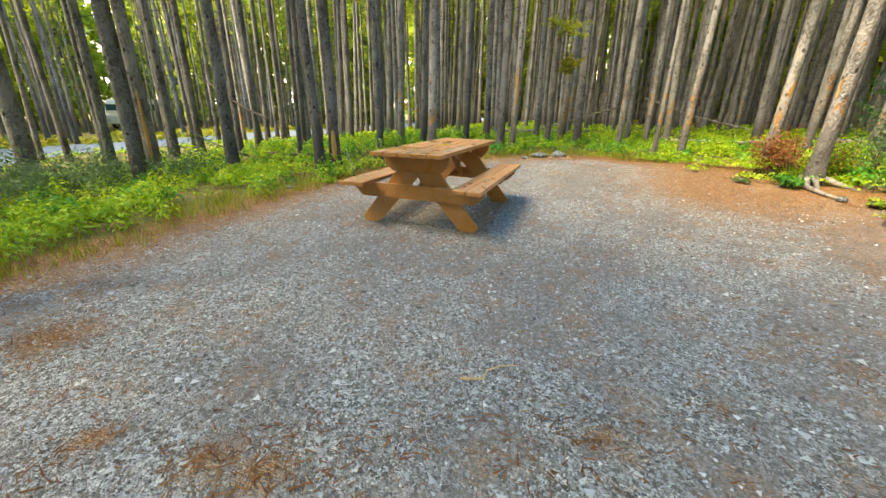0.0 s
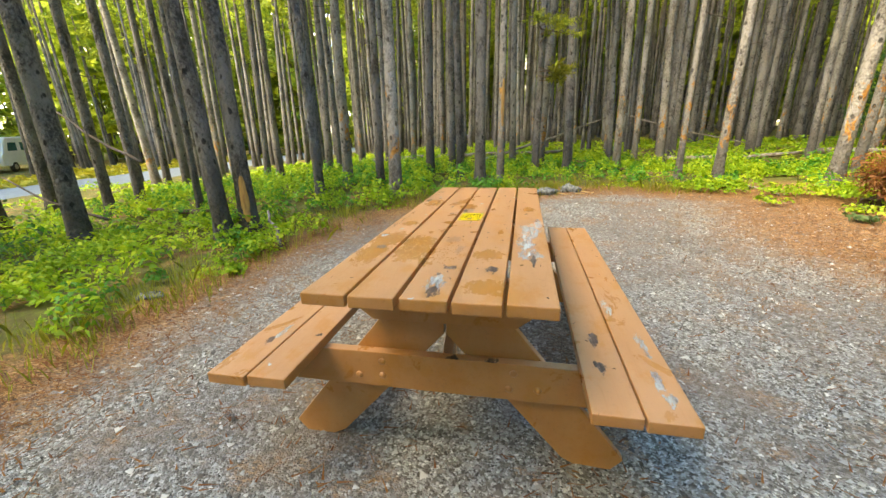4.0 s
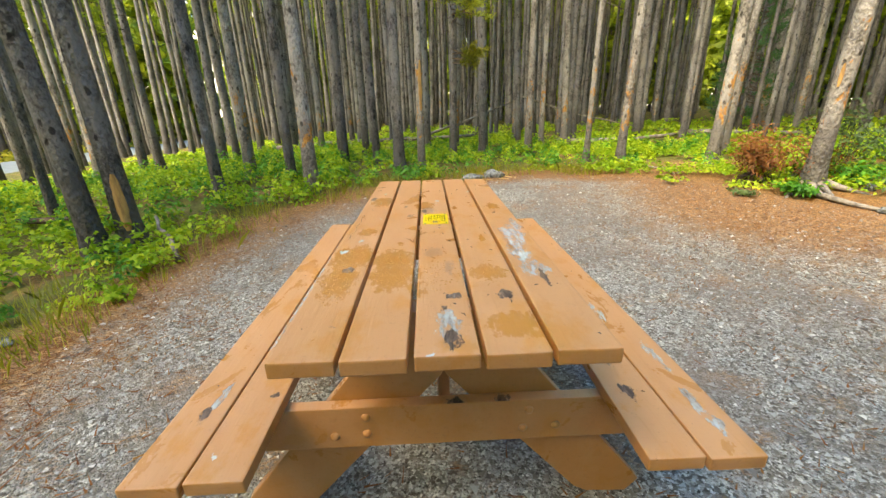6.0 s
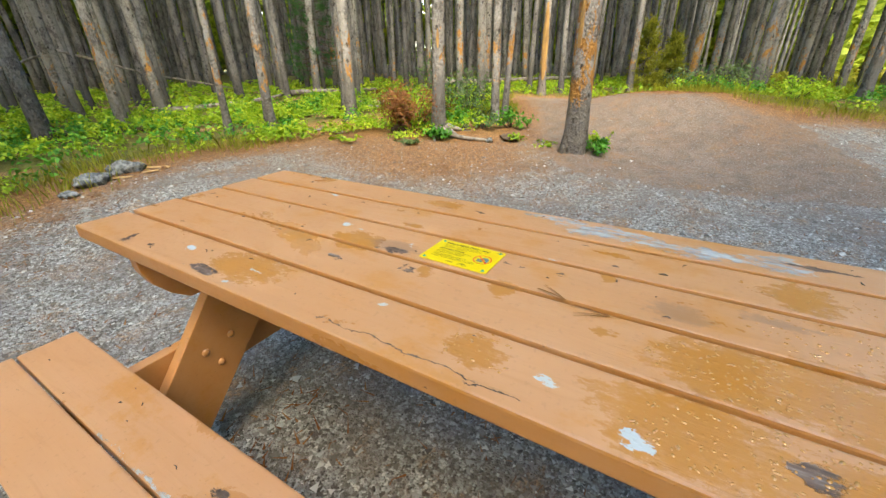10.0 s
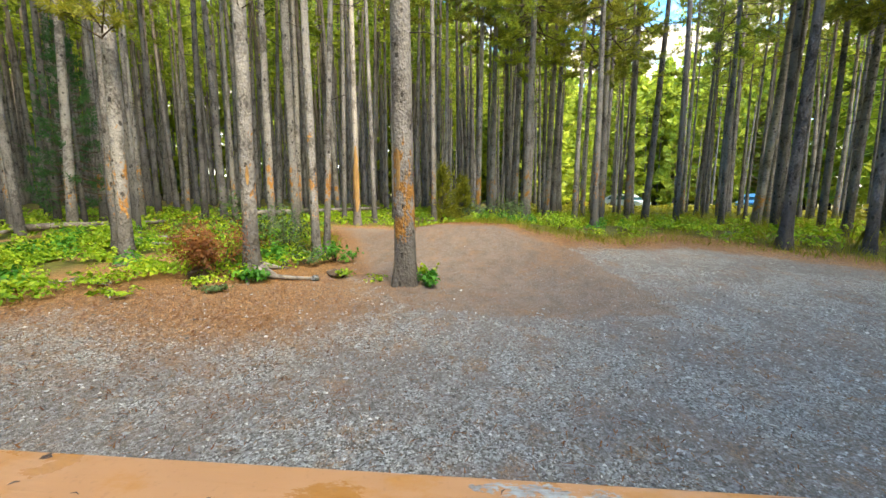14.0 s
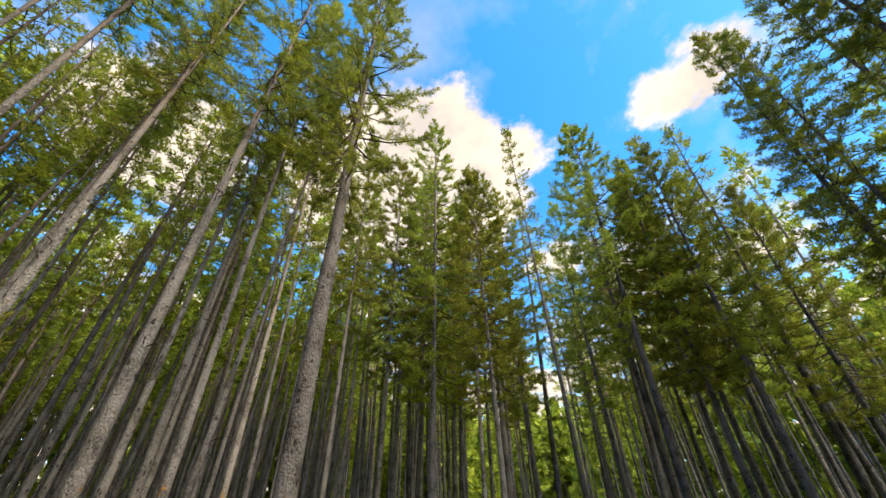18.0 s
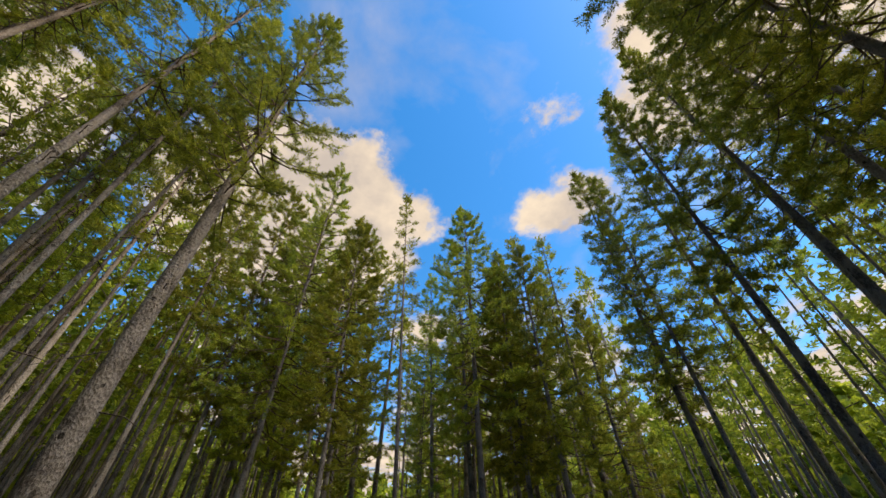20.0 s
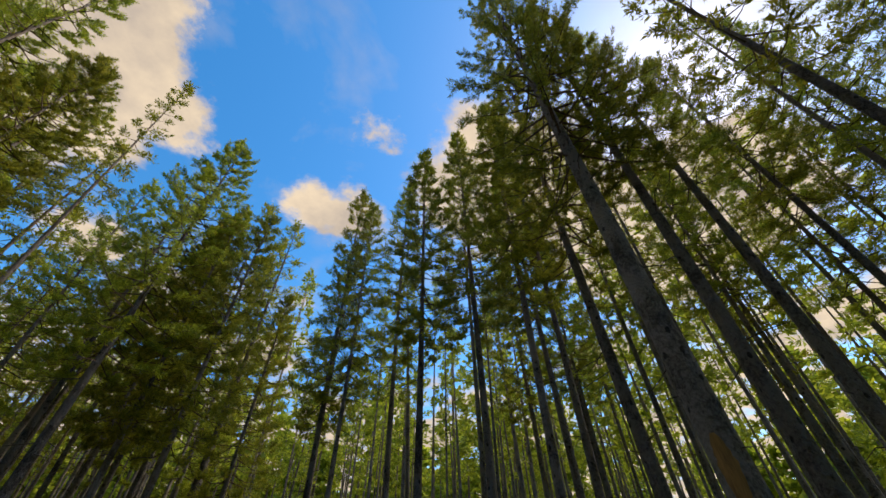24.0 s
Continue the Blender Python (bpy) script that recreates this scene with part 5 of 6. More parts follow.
tagged(new("road_verge", mesh_of("road_verge", v, f, MEADOW)), "yellow grassy verge beyond the road", "meadow", kind="stuff")


# ---- loose gravel ----
def pebbles(seed, count, material):
    g = np.random.default_rng(seed)
    x, y = g.uniform(-2.4, 6.8, count * 2), g.uniform(-4.2, 5.4, count * 2)
    d = clearing(x, y)
    keep = (d > 0.03) & (g.uniform(0, 1, len(x)) < np.clip(1.25 - 0.13 * np.hypot(x - 0.3, y + 0.2), 0.12, 1)) & (g.uniform(0, 1, len(x)) > 0.7 * litter_at(x, y)) & (g.uniform(0, 1, len(x)) > 0.92 * soil_at(x, y))
    x, y = x[keep][:count], y[keep][:count]
    n = len(x)
    size = np.exp(g.normal(math.log(0.0066), 0.48, n)).clip(0.003, 0.024)
    ax = g.uniform(0, 2 * np.pi, n)
    base = np.array([(1, 0, 0), (-0.5, 0.85, 0), (-0.55, -0.8, 0), (0, 0, 0.62)])
    pts = base[None] * (1 + g.normal(0, 0.2, (n, 4, 1)))
    pts = pts * np.array((1.15, 0.9, 1.0)) * size[:, None, None]
    c, s = np.cos(ax)[:, None], np.sin(ax)[:, None]
    v = np.stack([pts[..., 0] * c - pts[..., 1] * s + x[:, None], pts[..., 0] * s + pts[..., 1] * c + y[:, None], pts[..., 2] + (land(x, y) + size * 0.12)[:, None]], -1).reshape(-1, 3)
    f = np.array([(0, 1, 3), (1, 2, 3), (2, 0, 3)])  # the underside rests in the ground
    return v, (f[None] + (np.arange(n) * 4)[:, None, None]).reshape(-1, 3)


def pebble_material():
    k = Nodes("pebble")
    colour = k.ramp(k.island(), (0.0, (0.085, 0.078, 0.072)), (0.3, (0.18, 0.162, 0.144)), (0.5, (0.27, 0.255, 0.235)), (0.72, (0.35, 0.362, 0.358)), (0.9, (0.44, 0.435, 0.415)), (1.0, (0.60, 0.59, 0.56)))
    return k.done(colour, 0.8, k.bump(k.noise(k.position(), 160, 3), 0.3, 0.004), spec=0.3)


v, f = pebbles(51, 60000, pebble_material())
tagged(new("gravel", mesh_of("gravel", v, f, bpy.data.materials["pebble"])), "loose grey and brown crushed gravel on the pad", "gravel", kind="stuff")


def needle_litter(seed, count):
    """Fallen needles, cones' scales and bark crumbs: short thin slivers lying on the ground."""
    g = np.random.default_rng(seed)
    x, y = g.uniform(-2.6, 9, count * 5), g.uniform(-3.8, 6, count * 5)
    clump = np.array([noise.noise(Vector((a * 2.2, b * 2.2, 1.7))) for a, b in zip(x, y)])
    keep = (clearing(x, y) > -0.7) & (g.uniform(0, 1, len(x)) < np.clip(litter_at(x, y) * 0.9 + np.clip(clump - 0.15, 0, 1) * 0.6 + 0.06, 0, 1))
    x, y = x[keep][:count], y[keep][:count]
    n = len(x)
    a, ln, w = g.uniform(0, np.pi, n), g.uniform(0.010, 0.045, n), g.uniform(0.0014, 0.0052, n)
    z = land(x, y) + g.uniform(0.004, 0.016, n)
    dx, dy = np.cos(a) * ln, np.sin(a) * ln
    px, py = -np.sin(a) * w, np.cos(a) * w
    tilt = g.normal(0, 0.15, n) * ln
    v = np.stack([np.stack([x - dx - px, y - dy - py, z - tilt], 1), np.stack([x + dx, y + dy, z + tilt], 1), np.stack([x - dx + px, y - dy + py, z - tilt + 0.001], 1)], 1).reshape(-1, 3)
    return v, np.arange(n * 3).reshape(-1, 3)


v, f = needle_litter(52, 60000)
tagged(new("needle_litter", mesh_of("needle_litter", v, f, RUST)), "rust-brown fallen pine needles strewn over the gravel", "litter", kind="stuff")


# ---- bushes and young trees ----
def bush(x, y, size, tall, leaves, length, width, material, label, seed, name="bush"):
    root = tagged(new(name), label, "bush")
    root.location = (x, y, float(land(x, y)))
    r, g = random.Random(seed), np.random.default_rng(seed)
    lines, radii, ends = [], [], []
    for i in range(max(6, int(9 * size / 0.3))):
        a, d = r.uniform(0, 6.28), size * math.sqrt(r.random())
        top = Vector((math.cos(a) * d, math.sin(a) * d, tall * r.uniform(0.55, 1.0) * (1 - 0.35 * (d / size) ** 2)))
        lines.append(((math.cos(a) * d * 0.15, math.sin(a) * d * 0.15, -0.02), (top.x * 0.5, top.y * 0.5, top.z * 0.6), tuple(top)))
        radii.append((0.006, 0.004, 0.002))
        ends.append(top)
    tv, tf = tubes(lines, radii, 4, False)
    tagged(child("stem_work", mesh_of("stem_work", tv, tf, TWIG), root), kind="stuff")
    pick = g.integers(0, len(ends), leaves)
    t = g.uniform(0.45, 1.05, leaves)[:, None]
    e = np.array([tuple(q) for q in ends])[pick]
    c = e * np.concatenate([0.35 + 0.65 * t, 0.35 + 0.65 * t, t], 1) + g.normal(0, 1, (leaves, 3)) * np.array((size * 0.16, size * 0.16, tall * 0.10))
    c[:, 2] = np.maximum(c[:, 2], 0.01)
    nrm = np.stack([c[:, 0] / size, c[:, 1] / size, np.full(leaves, 0.8)], 1) + g.normal(0, 0.45, (leaves, 3))
    v, f = leaf_cloud(g, c, nrm, length, width)
    tagged(child("foliage", mesh_of("foliage", v, f, material), root), kind="stuff")
    return root


BUSHES = [
    (-6.22, 0.45, 0.42, 0.55, 520, 0.055, 0.026, BLUEGREEN, "hip-high soft blue-green shrub beside the pad's western edge"),
    (-6.68, 0.24, 0.48, 0.63, 520, 0.055, 0.026, BLUEGREEN, "hip-high soft blue-green shrub beside the pad's western edge"),
    (-5.94, 0.86, 0.54, 0.71, 520, 0.055, 0.026, BLUEGREEN, "hip-high soft blue-green shrub beside the pad's western edge"),
    (-5.29, 0.89, 0.6, 0.55, 520, 0.055, 0.026, BLUEGREEN, "hip-high soft blue-green shrub beside the pad's western edge"),
    (3.45, 4.75, 0.26, 0.10, 120, 0.05, 0.03, SHRUB, "sparse green plants on orange needles"), (4.15, 4.25, 0.30, 0.12, 150, 0.05, 0.03, SHRUB, "low yellow-green plants on needle litter"),
    (5.55, 3.6, 0.34, 0.36, 260, 0.075, 0.03, BLUEGREEN, "pale grey-green fern clump between pines"), (5.0, 4.55, 0.42, 0.7, 420, 0.06, 0.034, SHRUB, "leafy yellow-green shrub behind a dead sapling"),
    (4.95, 2.35, 0.2, 0.08, 70, 0.05, 0.026, SHRUB, "tiny green plants on a mossy lump"),
    (4.72, 1.60, 0.26, 0.20, 190, 0.075, 0.045, SHRUB_DEEP, "small leafy green plant at the foot of a pine"), (5.05, 1.66, 0.16, 0.24, 80, 0.07, 0.04, SHRUB, "small yellow-green plant at the foot of a pine"),
    (4.50, 3.80, 0.30, 0.22, 260, 0.07, 0.045, SHRUB_DEEP, "bright green leafy plant beside tree roots"), (5.35, 4.05, 0.35, 0.32, 230, 0.08, 0.045, SHRUB_DEEP, "lush green plant between two pines"),
    (5.85, 3.25, 0.34, 0.34, 240, 0.08, 0.04, SHRUB_DEEP, "fresh green fern-like plant at the edge of the path"), (5.75, 4.75, 0.6, 1.05, 760, 0.06, 0.036, BLUEGREEN, "tall thin pale green shrub behind the pines"),
    (6.3, 4.3, 0.5, 0.95, 560, 0.06, 0.036, BLUEGREEN, "upright pale green shrub among trunks"), (8.9, 0.25, 0.55, 0.62, 420, 0.07, 0.035, BLUEGREEN, "grey-green bush on the back of the mound"),
    (9.5, 0.9, 0.45, 0.55, 300, 0.07, 0.035, BLUEGREEN, "low grey-green bush behind the mound"), (8.2, -0.75, 0.45, 0.40, 260, 0.07, 0.035, SHRUB, "yellow-green bush beside the gravel bank"),
    (9.6, -0.9, 0.5, 0.5, 280, 0.07, 0.035, SHRUB, "yellow-green weeds beyond the mound"), (9.0, -3.4, 0.4, 0.35, 200, 0.07, 0.035, SHRUB, "low green weeds on the bank"),
    (3.35, 5.95, 0.28, 0.24, 170, 0.075, 0.045, SHRUB_DEEP, "leafy green plant at the foot of a slender pine"), (3.9, 4.05, 0.22, 0.10, 100, 0.05, 0.03, BLUEGREEN, "flat patch of pale green plants on needle litter"),
    (5.05, 2.85, 0.18, 0.14, 80, 0.06, 0.03, SHRUB, "mossy clump with yellow-green leaves"), (-1.75, 4.35, 0.32, 0.30, 210, 0.07, 0.04, SHRUB, "leafy shrub at the gravel's edge"),
    (-0.35, 5.35, 0.35, 0.28, 230, 0.07, 0.042, SHRUB_DEEP, "leafy shrub in front of the pines"), (-2.55, 2.55, 0.32, 0.22, 300, 0.055, 0.03, SHRUB, "bright green plant round the foot of twin pines"),
    (-2.45, 2.1, 0.25, 0.14, 220, 0.05, 0.028, SHRUB, "low bright green plants spilling onto the gravel"),
]
for i, spec in enumerate(BUSHES):
    bush(*spec, 700 + i)
# a dead, rust-coloured sapling
bush(4.66, 4.45, 0.60, 0.86, 2600, 0.075, 0.018, RUST, "dead rust-brown conifer sapling lying against stones", 760, "dead_sapling")


def sapling(x, y, h, width, material, label, seed, name="young_spruce"):
    rnd = random.Random(seed)
    root = tagged(new(name), label, "young tree")
    root.location = (x, y, float(land(x, y)))
    pts = tree_axis(rnd, h, (0, 0), 0.03)
    child("trunk", trunk_mesh(rnd, pts, 0.012 + 0.012 * h, 8, 8, BARK), root)
    lines, radii, crown = crown_parts(rnd, pts, 0.12 * h, width, 70, 6, 20, 0.10, 0.014, material, 0.9)
    child("crown", crown, root)
    v, f = tubes(lines, radii, 3, False)
    tagged(child("limb_work", mesh_of("limb_work", v, f, LIMB), root), kind="stuff")


sapling(9.6, 11.6, 4.6, 1.15, SPRUCE, "dark green young spruce in the shade of the pines", 801)
sapling(10.3, 12.6, 5.4, 1.2, SPRUCE, "tall dark green young spruce deep in the woods", 802)
sapling(11.9, 2.0, 1.7, 0.38, NEEDLE, "knee-high young pine behind the mound", 803, "young_pine")
sapling(12.6, 1.4, 1.4, 0.35, NEEDLE, "small young pine at the edge of the woods", 804, "young_pine")


# green boughs low on two of the trunks
def bough(x, y, z, az, reach, seed):
    rnd = random.Random(seed)
    tree = min((o for o in scene.objects if o.name.startswith("pine_tree")), key=lambda o: math.hypot(o.matrix_basis.translation.x - x, o.matrix_basis.translation.y - y))
    ox, oy, oz = tree.location
    centres, dirs, reaches, lines, radii = [], [], [], [], []
    for k in range(5):
        a = az + rnd.uniform(-0.9, 0.9)
        tip = Vector((x - ox + math.cos(a) * reach, y - oy + math.sin(a) * reach, z - oz + rnd.uniform(-0.15, 0.25)))
        p = Vector((x - ox, y - oy, z - oz + rnd.uniform(-0.2, 0.2)))
        lines.append((p, p.lerp(tip, 0.5), tip))
        radii.append((0.012, 0.008, 0.004))
        for j in range(9):
            centres.append(tuple(p.lerp(tip, rnd.uniform(0.3, 1.0))))
            dirs.append(tuple(((tip - p).normalized() + Vector((rnd.gauss(0, 0.5), rnd.gauss(0, 0.5), rnd.uniform(0, 0.6)))).normalized()))
            reaches.append(rnd.uniform(0.15, 0.3))
    b = child("low_bough", needle_mesh(rnd, centres, dirs, reaches, 30, 0.08, 0.012, NEEDLE, "low_bough"), tree, "green bough low on the trunk")
    v, f = tubes(lines, radii, 4, False)
    tagged(child("bough_wood", mesh_of("bough_wood", v, f, LIMB), b), kind="stuff")


bough(0.50, 7.55, 2.15, -0.6, 0.55, 901)
bough(0.50, 7.55, 2.95, -1.2, 0.65, 902)
bough(4.75, 5.85, 3.35, 3.6, 0.5, 903)
bough(-5.55, 3.10, 3.9, 0.6, 0.8, 904)


# ---- fallen wood, roots and stones ----
def log(points, r, material, label, name="fallen_log"):
    rnd = random.Random(len(points) + int(abs(points[0][0]) * 100))
    pts = []
    for i in range(len(points) - 1):
        a, b = Vector(points[i]), Vector(points[i + 1])
        for k in range(4):
            pts.append(a.lerp(b, k / 4) + Vector((rnd.gauss(0, 0.012), rnd.gauss(0, 0.012), rnd.gauss(0, 0.008))))
    pts.append(Vector(points[-1]))
    n = len(pts)
    v, f = tubes([pts], [[r * (1 - 0.55 * i / n) * rnd.uniform(0.88, 1.12) for i in range(n)]], 9)
    return tagged(new(name, mesh_of(name, v, f, material, True)), label, "log")


def on(x, y, up=0.0):
    return (x, y, float(land(x, y)) + up)


log([on(-2.3, 10.4, 0.08), on(0.4, 9.6, 0.08), on(2.5, 8.4, 0.06)], 0.08, DARKLOG, "long dark rotting log lying in the undergrowth")
log([on(-4.5, 11.2, 0.2), on(-1.6, 12.0, 0.22), on(1.5, 12.3, 0.25)], 0.085, LOGWOOD, "bleached log lying across the forest floor")
log([on(-0.8, 10.8, 0.1), on(1.2, 12.0, 0.7), on(3.0, 12.9, 1.25)], 0.045, LOGWOOD, "bare grey dead stem leaning between trunks")
log([on(3.2, 13.2, 1.35), on(4.6, 12.4, 0.8), on(6.2, 11.4, 0.35)], 0.03, LOGWOOD, "thin bare dead stem propped on a trunk")
log([on(3.5, 10.2, 0.12), on(5.5, 9.9, 0.12), on(7.4, 10.7, 0.12)], 0.08, LOGWOOD, "pale fallen log among green plants")
log([on(7.3, 10.9, 0.12), on(9.3, 8.9, 0.1)], 0.09, LOGWOOD, "short bleached log in the undergrowth")
log([on(6.3, 7.2, 0.08), on(7.4, 6.3, 0.08)], 0.06, LOGWOOD, "grey log lying on needle litter")
log([on(6.0, 7.6, 0.06), on(6.2, 6.1, 0.05), on(5.9, 5.4, 0.04)], 0.035, LOGWOOD, "bare crooked dead branch on the ground")
log([on(12.0, 8.4, 0.2), on(14.0, 6.6, 0.2), on(16.2, 5.0, 0.2)], 0.11, LOGWOOD, "thick fallen trunk lying behind the path")
log([on(-5.2, 3.9, 0.9), on(-6.6, 4.5, 1.25), on(-8.4, 5.2, 1.9)], 0.025, TWIG, "thin dead stem leaning between trunks", "dead_branch")
log([on(-5.4, 3.4, 0.25), on(-6.5, 3.5, 0.5), on(-7.6, 3.7, 0.9)], 0.022, TWIG, "dark dead branch propped off the ground", "dead_branch")
log([on(3.55, 6.05, 0.03), on(3.72, 5.55, 0.035), on(3.66, 5.08, 0.02)], 0.02, LOGWOOD, "bleached crooked branch on orange needles", "dead_branch")
log([on(3.85, 5.75, 0.03), on(3.88, 5.3, 0.03), on(3.72, 5.1, 0.02)], 0.02, LOGWOOD, "thin bleached branch on orange needles", "dead_branch")
log([on(-2.30, 2.70, 0.01), on(-2.42, 2.86, 0.18), on(-2.58, 2.98, 0.36)], 0.026, LOGWOOD, "pale broken stick leaning out of the plants", "dead_branch")
log([on(-3.4, 3.6, 0.12), on(-4.6, 3.9, 0.14), on(-5.5, 4.1, 0.14)], 0.045, DARKLOG, "dark log half hidden in the undergrowth")
log([on(1.2, -1.9, 0.012), on(1.42, -1.72, 0.016)], 0.006, FRESHWOOD, "thin pale twig lying on gravel", "twig")

# surface roots of the pine with the burnt-looking foot
host = min((o for o in scene.objects if o.name.startswith("pine_tree")), key=lambda o: math.hypot(o.location.x - 4.78, o.location.y - 4.05))
for pts, r in (([(4.68, 3.95, 0.10), (4.60, 3.72, 0.045), (4.68, 3.42, 0.03), (4.78, 3.18, 0.025)], 0.05), ([(4.62, 4.02, 0.10), (4.42, 3.92, 0.02), (4.25, 3.8, -0.02)], 0.045),
               ([(4.75, 3.9, 0.12), (4.72, 3.7, 0.03), (4.62, 3.55, -0.01)], 0.04), ([(4.9, 3.98, 0.10), (5.1, 3.85, 0.02), (5.25, 3.7, -0.02)], 0.045)):
    pts = [Vector((x, y, float(land(x, y)) + z)) - Vector(host.location) for x, y, z in pts]
    v, f = tubes([pts], [[r * (1 - 0.6 * i / (len(pts) - 1)) for i in range(len(pts))]], 8)
    child("root", mesh_of("root", v, f, LOGWOOD, True), host, "grey bare surface root")


def rock(x, y, sx, sy, sz, seed, label, material=None, turn=0.0):
    bm = bmesh.new()
    bmesh.ops.create_icosphere(bm, subdivisions=3, radius=1.0)
    r = random.Random(seed)
    o = Vector((r.uniform(0, 50), r.uniform(0, 50), r.uniform(0, 50)))
    for q in bm.verts:
        d = 1 + 0.45 * noise.noise(q.co * 1.3 + o) + 0.28 * noise.noise(q.co * 3.3 + o) + 0.14 * noise.noise(q.co * 8 + o)
        q.co = Vector((q.co.x * sx, q.co.y * sy, q.co.z * sz)) * d
    me = bpy.data.meshes.new("stone")
    bm.to_mesh(me)
    bm.free()
    me.polygons.foreach_set("use_smooth", np.ones(len(me.polygons), dtype=bool))
    me.materials.append(material or ROCK)
    ob = tagged(new("stone", me), label, "stone")
    ob.matrix_basis = pose(x, y, float(land(x, y)) + sz * 0.45, 0, 0, turn)
    return ob


rock(0.62, 5.20, 0.17, 0.10, 0.065, 1, "flat blue-grey stone with lichen at the gravel's edge", turn=20)
rock(0.98, 5.44, 0.15, 0.09, 0.075, 2, "grey lichen-covered stone by the undergrowth", turn=-15)
rock(0.36, 4.97, 0.065, 0.05, 0.035, 3, "small grey stone on the gravel")
rock(4.78, 3.16, 0.055, 0.05, 0.05, 4, "small pale stone at the end of a root")
rock(5.36, 3.86, 0.06, 0.05, 0.06, 5, "small pale stone among plants")
rock(4.98, 1.62, 0.07, 0.05, 0.04, 6, "small grey stone at the foot of a pine")
rock(4.35, 4.5, 0.16, 0.12, 0.10, 7, "dark mossy stone under a dead sapling", DARKLOG)
rock(5.15, 3.0, 0.22, 0.12, 0.05, 8, "low mossy lump of bark and soil", DARKLOG, 25)
rock(-2.62, 1.42, 0.10, 0.07, 0.03, 9, "flat pale stone among sparse plants")
for i, (x, y, a) in enumerate(((1.12, 5.22, 20), (1.2, 5.38, -30), (1.05, 5.5, 60), (0.86, 5.2, -10), (1.3, 5.28, 75), (0.74, 5.36, 40))):
    bm = board(0.16, 0.03, 0.012, 0.003)
    me = bpy.data.meshes.new("wood_chip")
    bm.to_mesh(me)
    bm.free()
    me.materials.append(FRESHWOOD)
    ob = tagged(new("wood_chip", me), "yellow split wood chip lying by the stones", "wood chip", "wood chips by the stones")
    ob.matrix_basis = pose(x, y, float(land(x, y)) + 0.014, 6 - 3 * i, 5, a)


# orange scars where bark is gone, lying close on the trunks
def scar(x, y, az, z0, z1, wide, seed):
    tree = min((o for o in scene.objects if o.name.startswith("pine_tree")), key=lambda o: math.hypot(o.location.x - x, o.location.y - y))
    trunk = [c for c in tree.children if c.name.startswith("trunk")][0]
    co = np.array([tuple(q.co) for q in trunk.data.vertices])
    sides = 18 if len(co) % 18 == 0 else 10
    rings = co.reshape(-1, sides, 3)
    zs, cs = rings[:, 0, 2], rings.mean(1)
    rr = np.linalg.norm(rings[:, :, :2] - cs[:, None, :2], axis=2).mean(1)
    r, verts, faces, rows, cols = random.Random(seed), [], [], 14, 7
    for i in range(rows + 1):
        u = i / rows
        z = z0 + (z1 - z0) * u
        half = wide * (max(0.05, math.sin(math.pi * min(0.98, 0.06 + u * 0.9))) ** 0.6) * r.uniform(0.8, 1.1)
        rad = float(np.interp(z, zs, rr)) + 0.007
        cxx, cyy = float(np.interp(z, zs, cs[:, 0])), float(np.interp(z, zs, cs[:, 1]))
        for j in range(cols + 1):
            a = az + half * (2 * j / cols - 1)
            edge = 0.010 if j in (0, cols) else 0.0
            verts.append((cxx + (rad - edge) * math.cos(a), cyy + (rad - edge) * math.sin(a), z))
    for i in range(rows):
        for j in range(cols):
            a = i * (cols + 1) + j
            faces.append((a, a + 1, a + cols + 2, a + cols + 1))
    child("bark_scar", mesh_of("bark_scar", verts, faces, SCARWOOD, True), tree, "orange scar of bare wood")


scar(-2.98, 3.16, -1.05, 0.18, 0.72, 0.55, 61)
scar(-0.13, 6.15, -1.2, 1.0, 1.75, 0.6, 62)
scar(4.82, 1.92, 2.75, 1.25, 1.75, 0.28, 63)
scar(4.78, 4.05, 3.6, 1.2, 1.45, 0.25, 64)
scar(-1.95, -2.6, 0.9, 2.1, 2.6, 0.55, 65)
scar(10.7, 4.32, 3.5, 0.4, 2.2, 1.0, 66)
scar(-6.05, 1.80, -0.8, 0.3, 1.6, 0.35, 67)

# a bunch of needles dropped on the tabletop
for i, (x, y, a) in enumerate(((-0.075, 0.80, 70), (-0.09, 0.72, 100))):
    r, lines, radii = random.Random(90 + i), [], []
    for k in range(5):
        b = r.uniform(-0.35, 0.35)
        lines.append(((0, 0, 0.002), (0.03, 0.03 * b, 0.0035), (0.06, 0.06 * b, 0.002)))
        radii.append((0.0009, 0.0008, 0.0004))
    v, f = tubes(lines, radii, 4)
    ob = tagged(new("pine_needles", mesh_of("pine_needles", v, f, RUST)), "bunch of dry orange pine needles on the tabletop", "pine needles")
    ob.matrix_basis = pose(x, y, TOP_Z + 0.001, 0, 0, a)


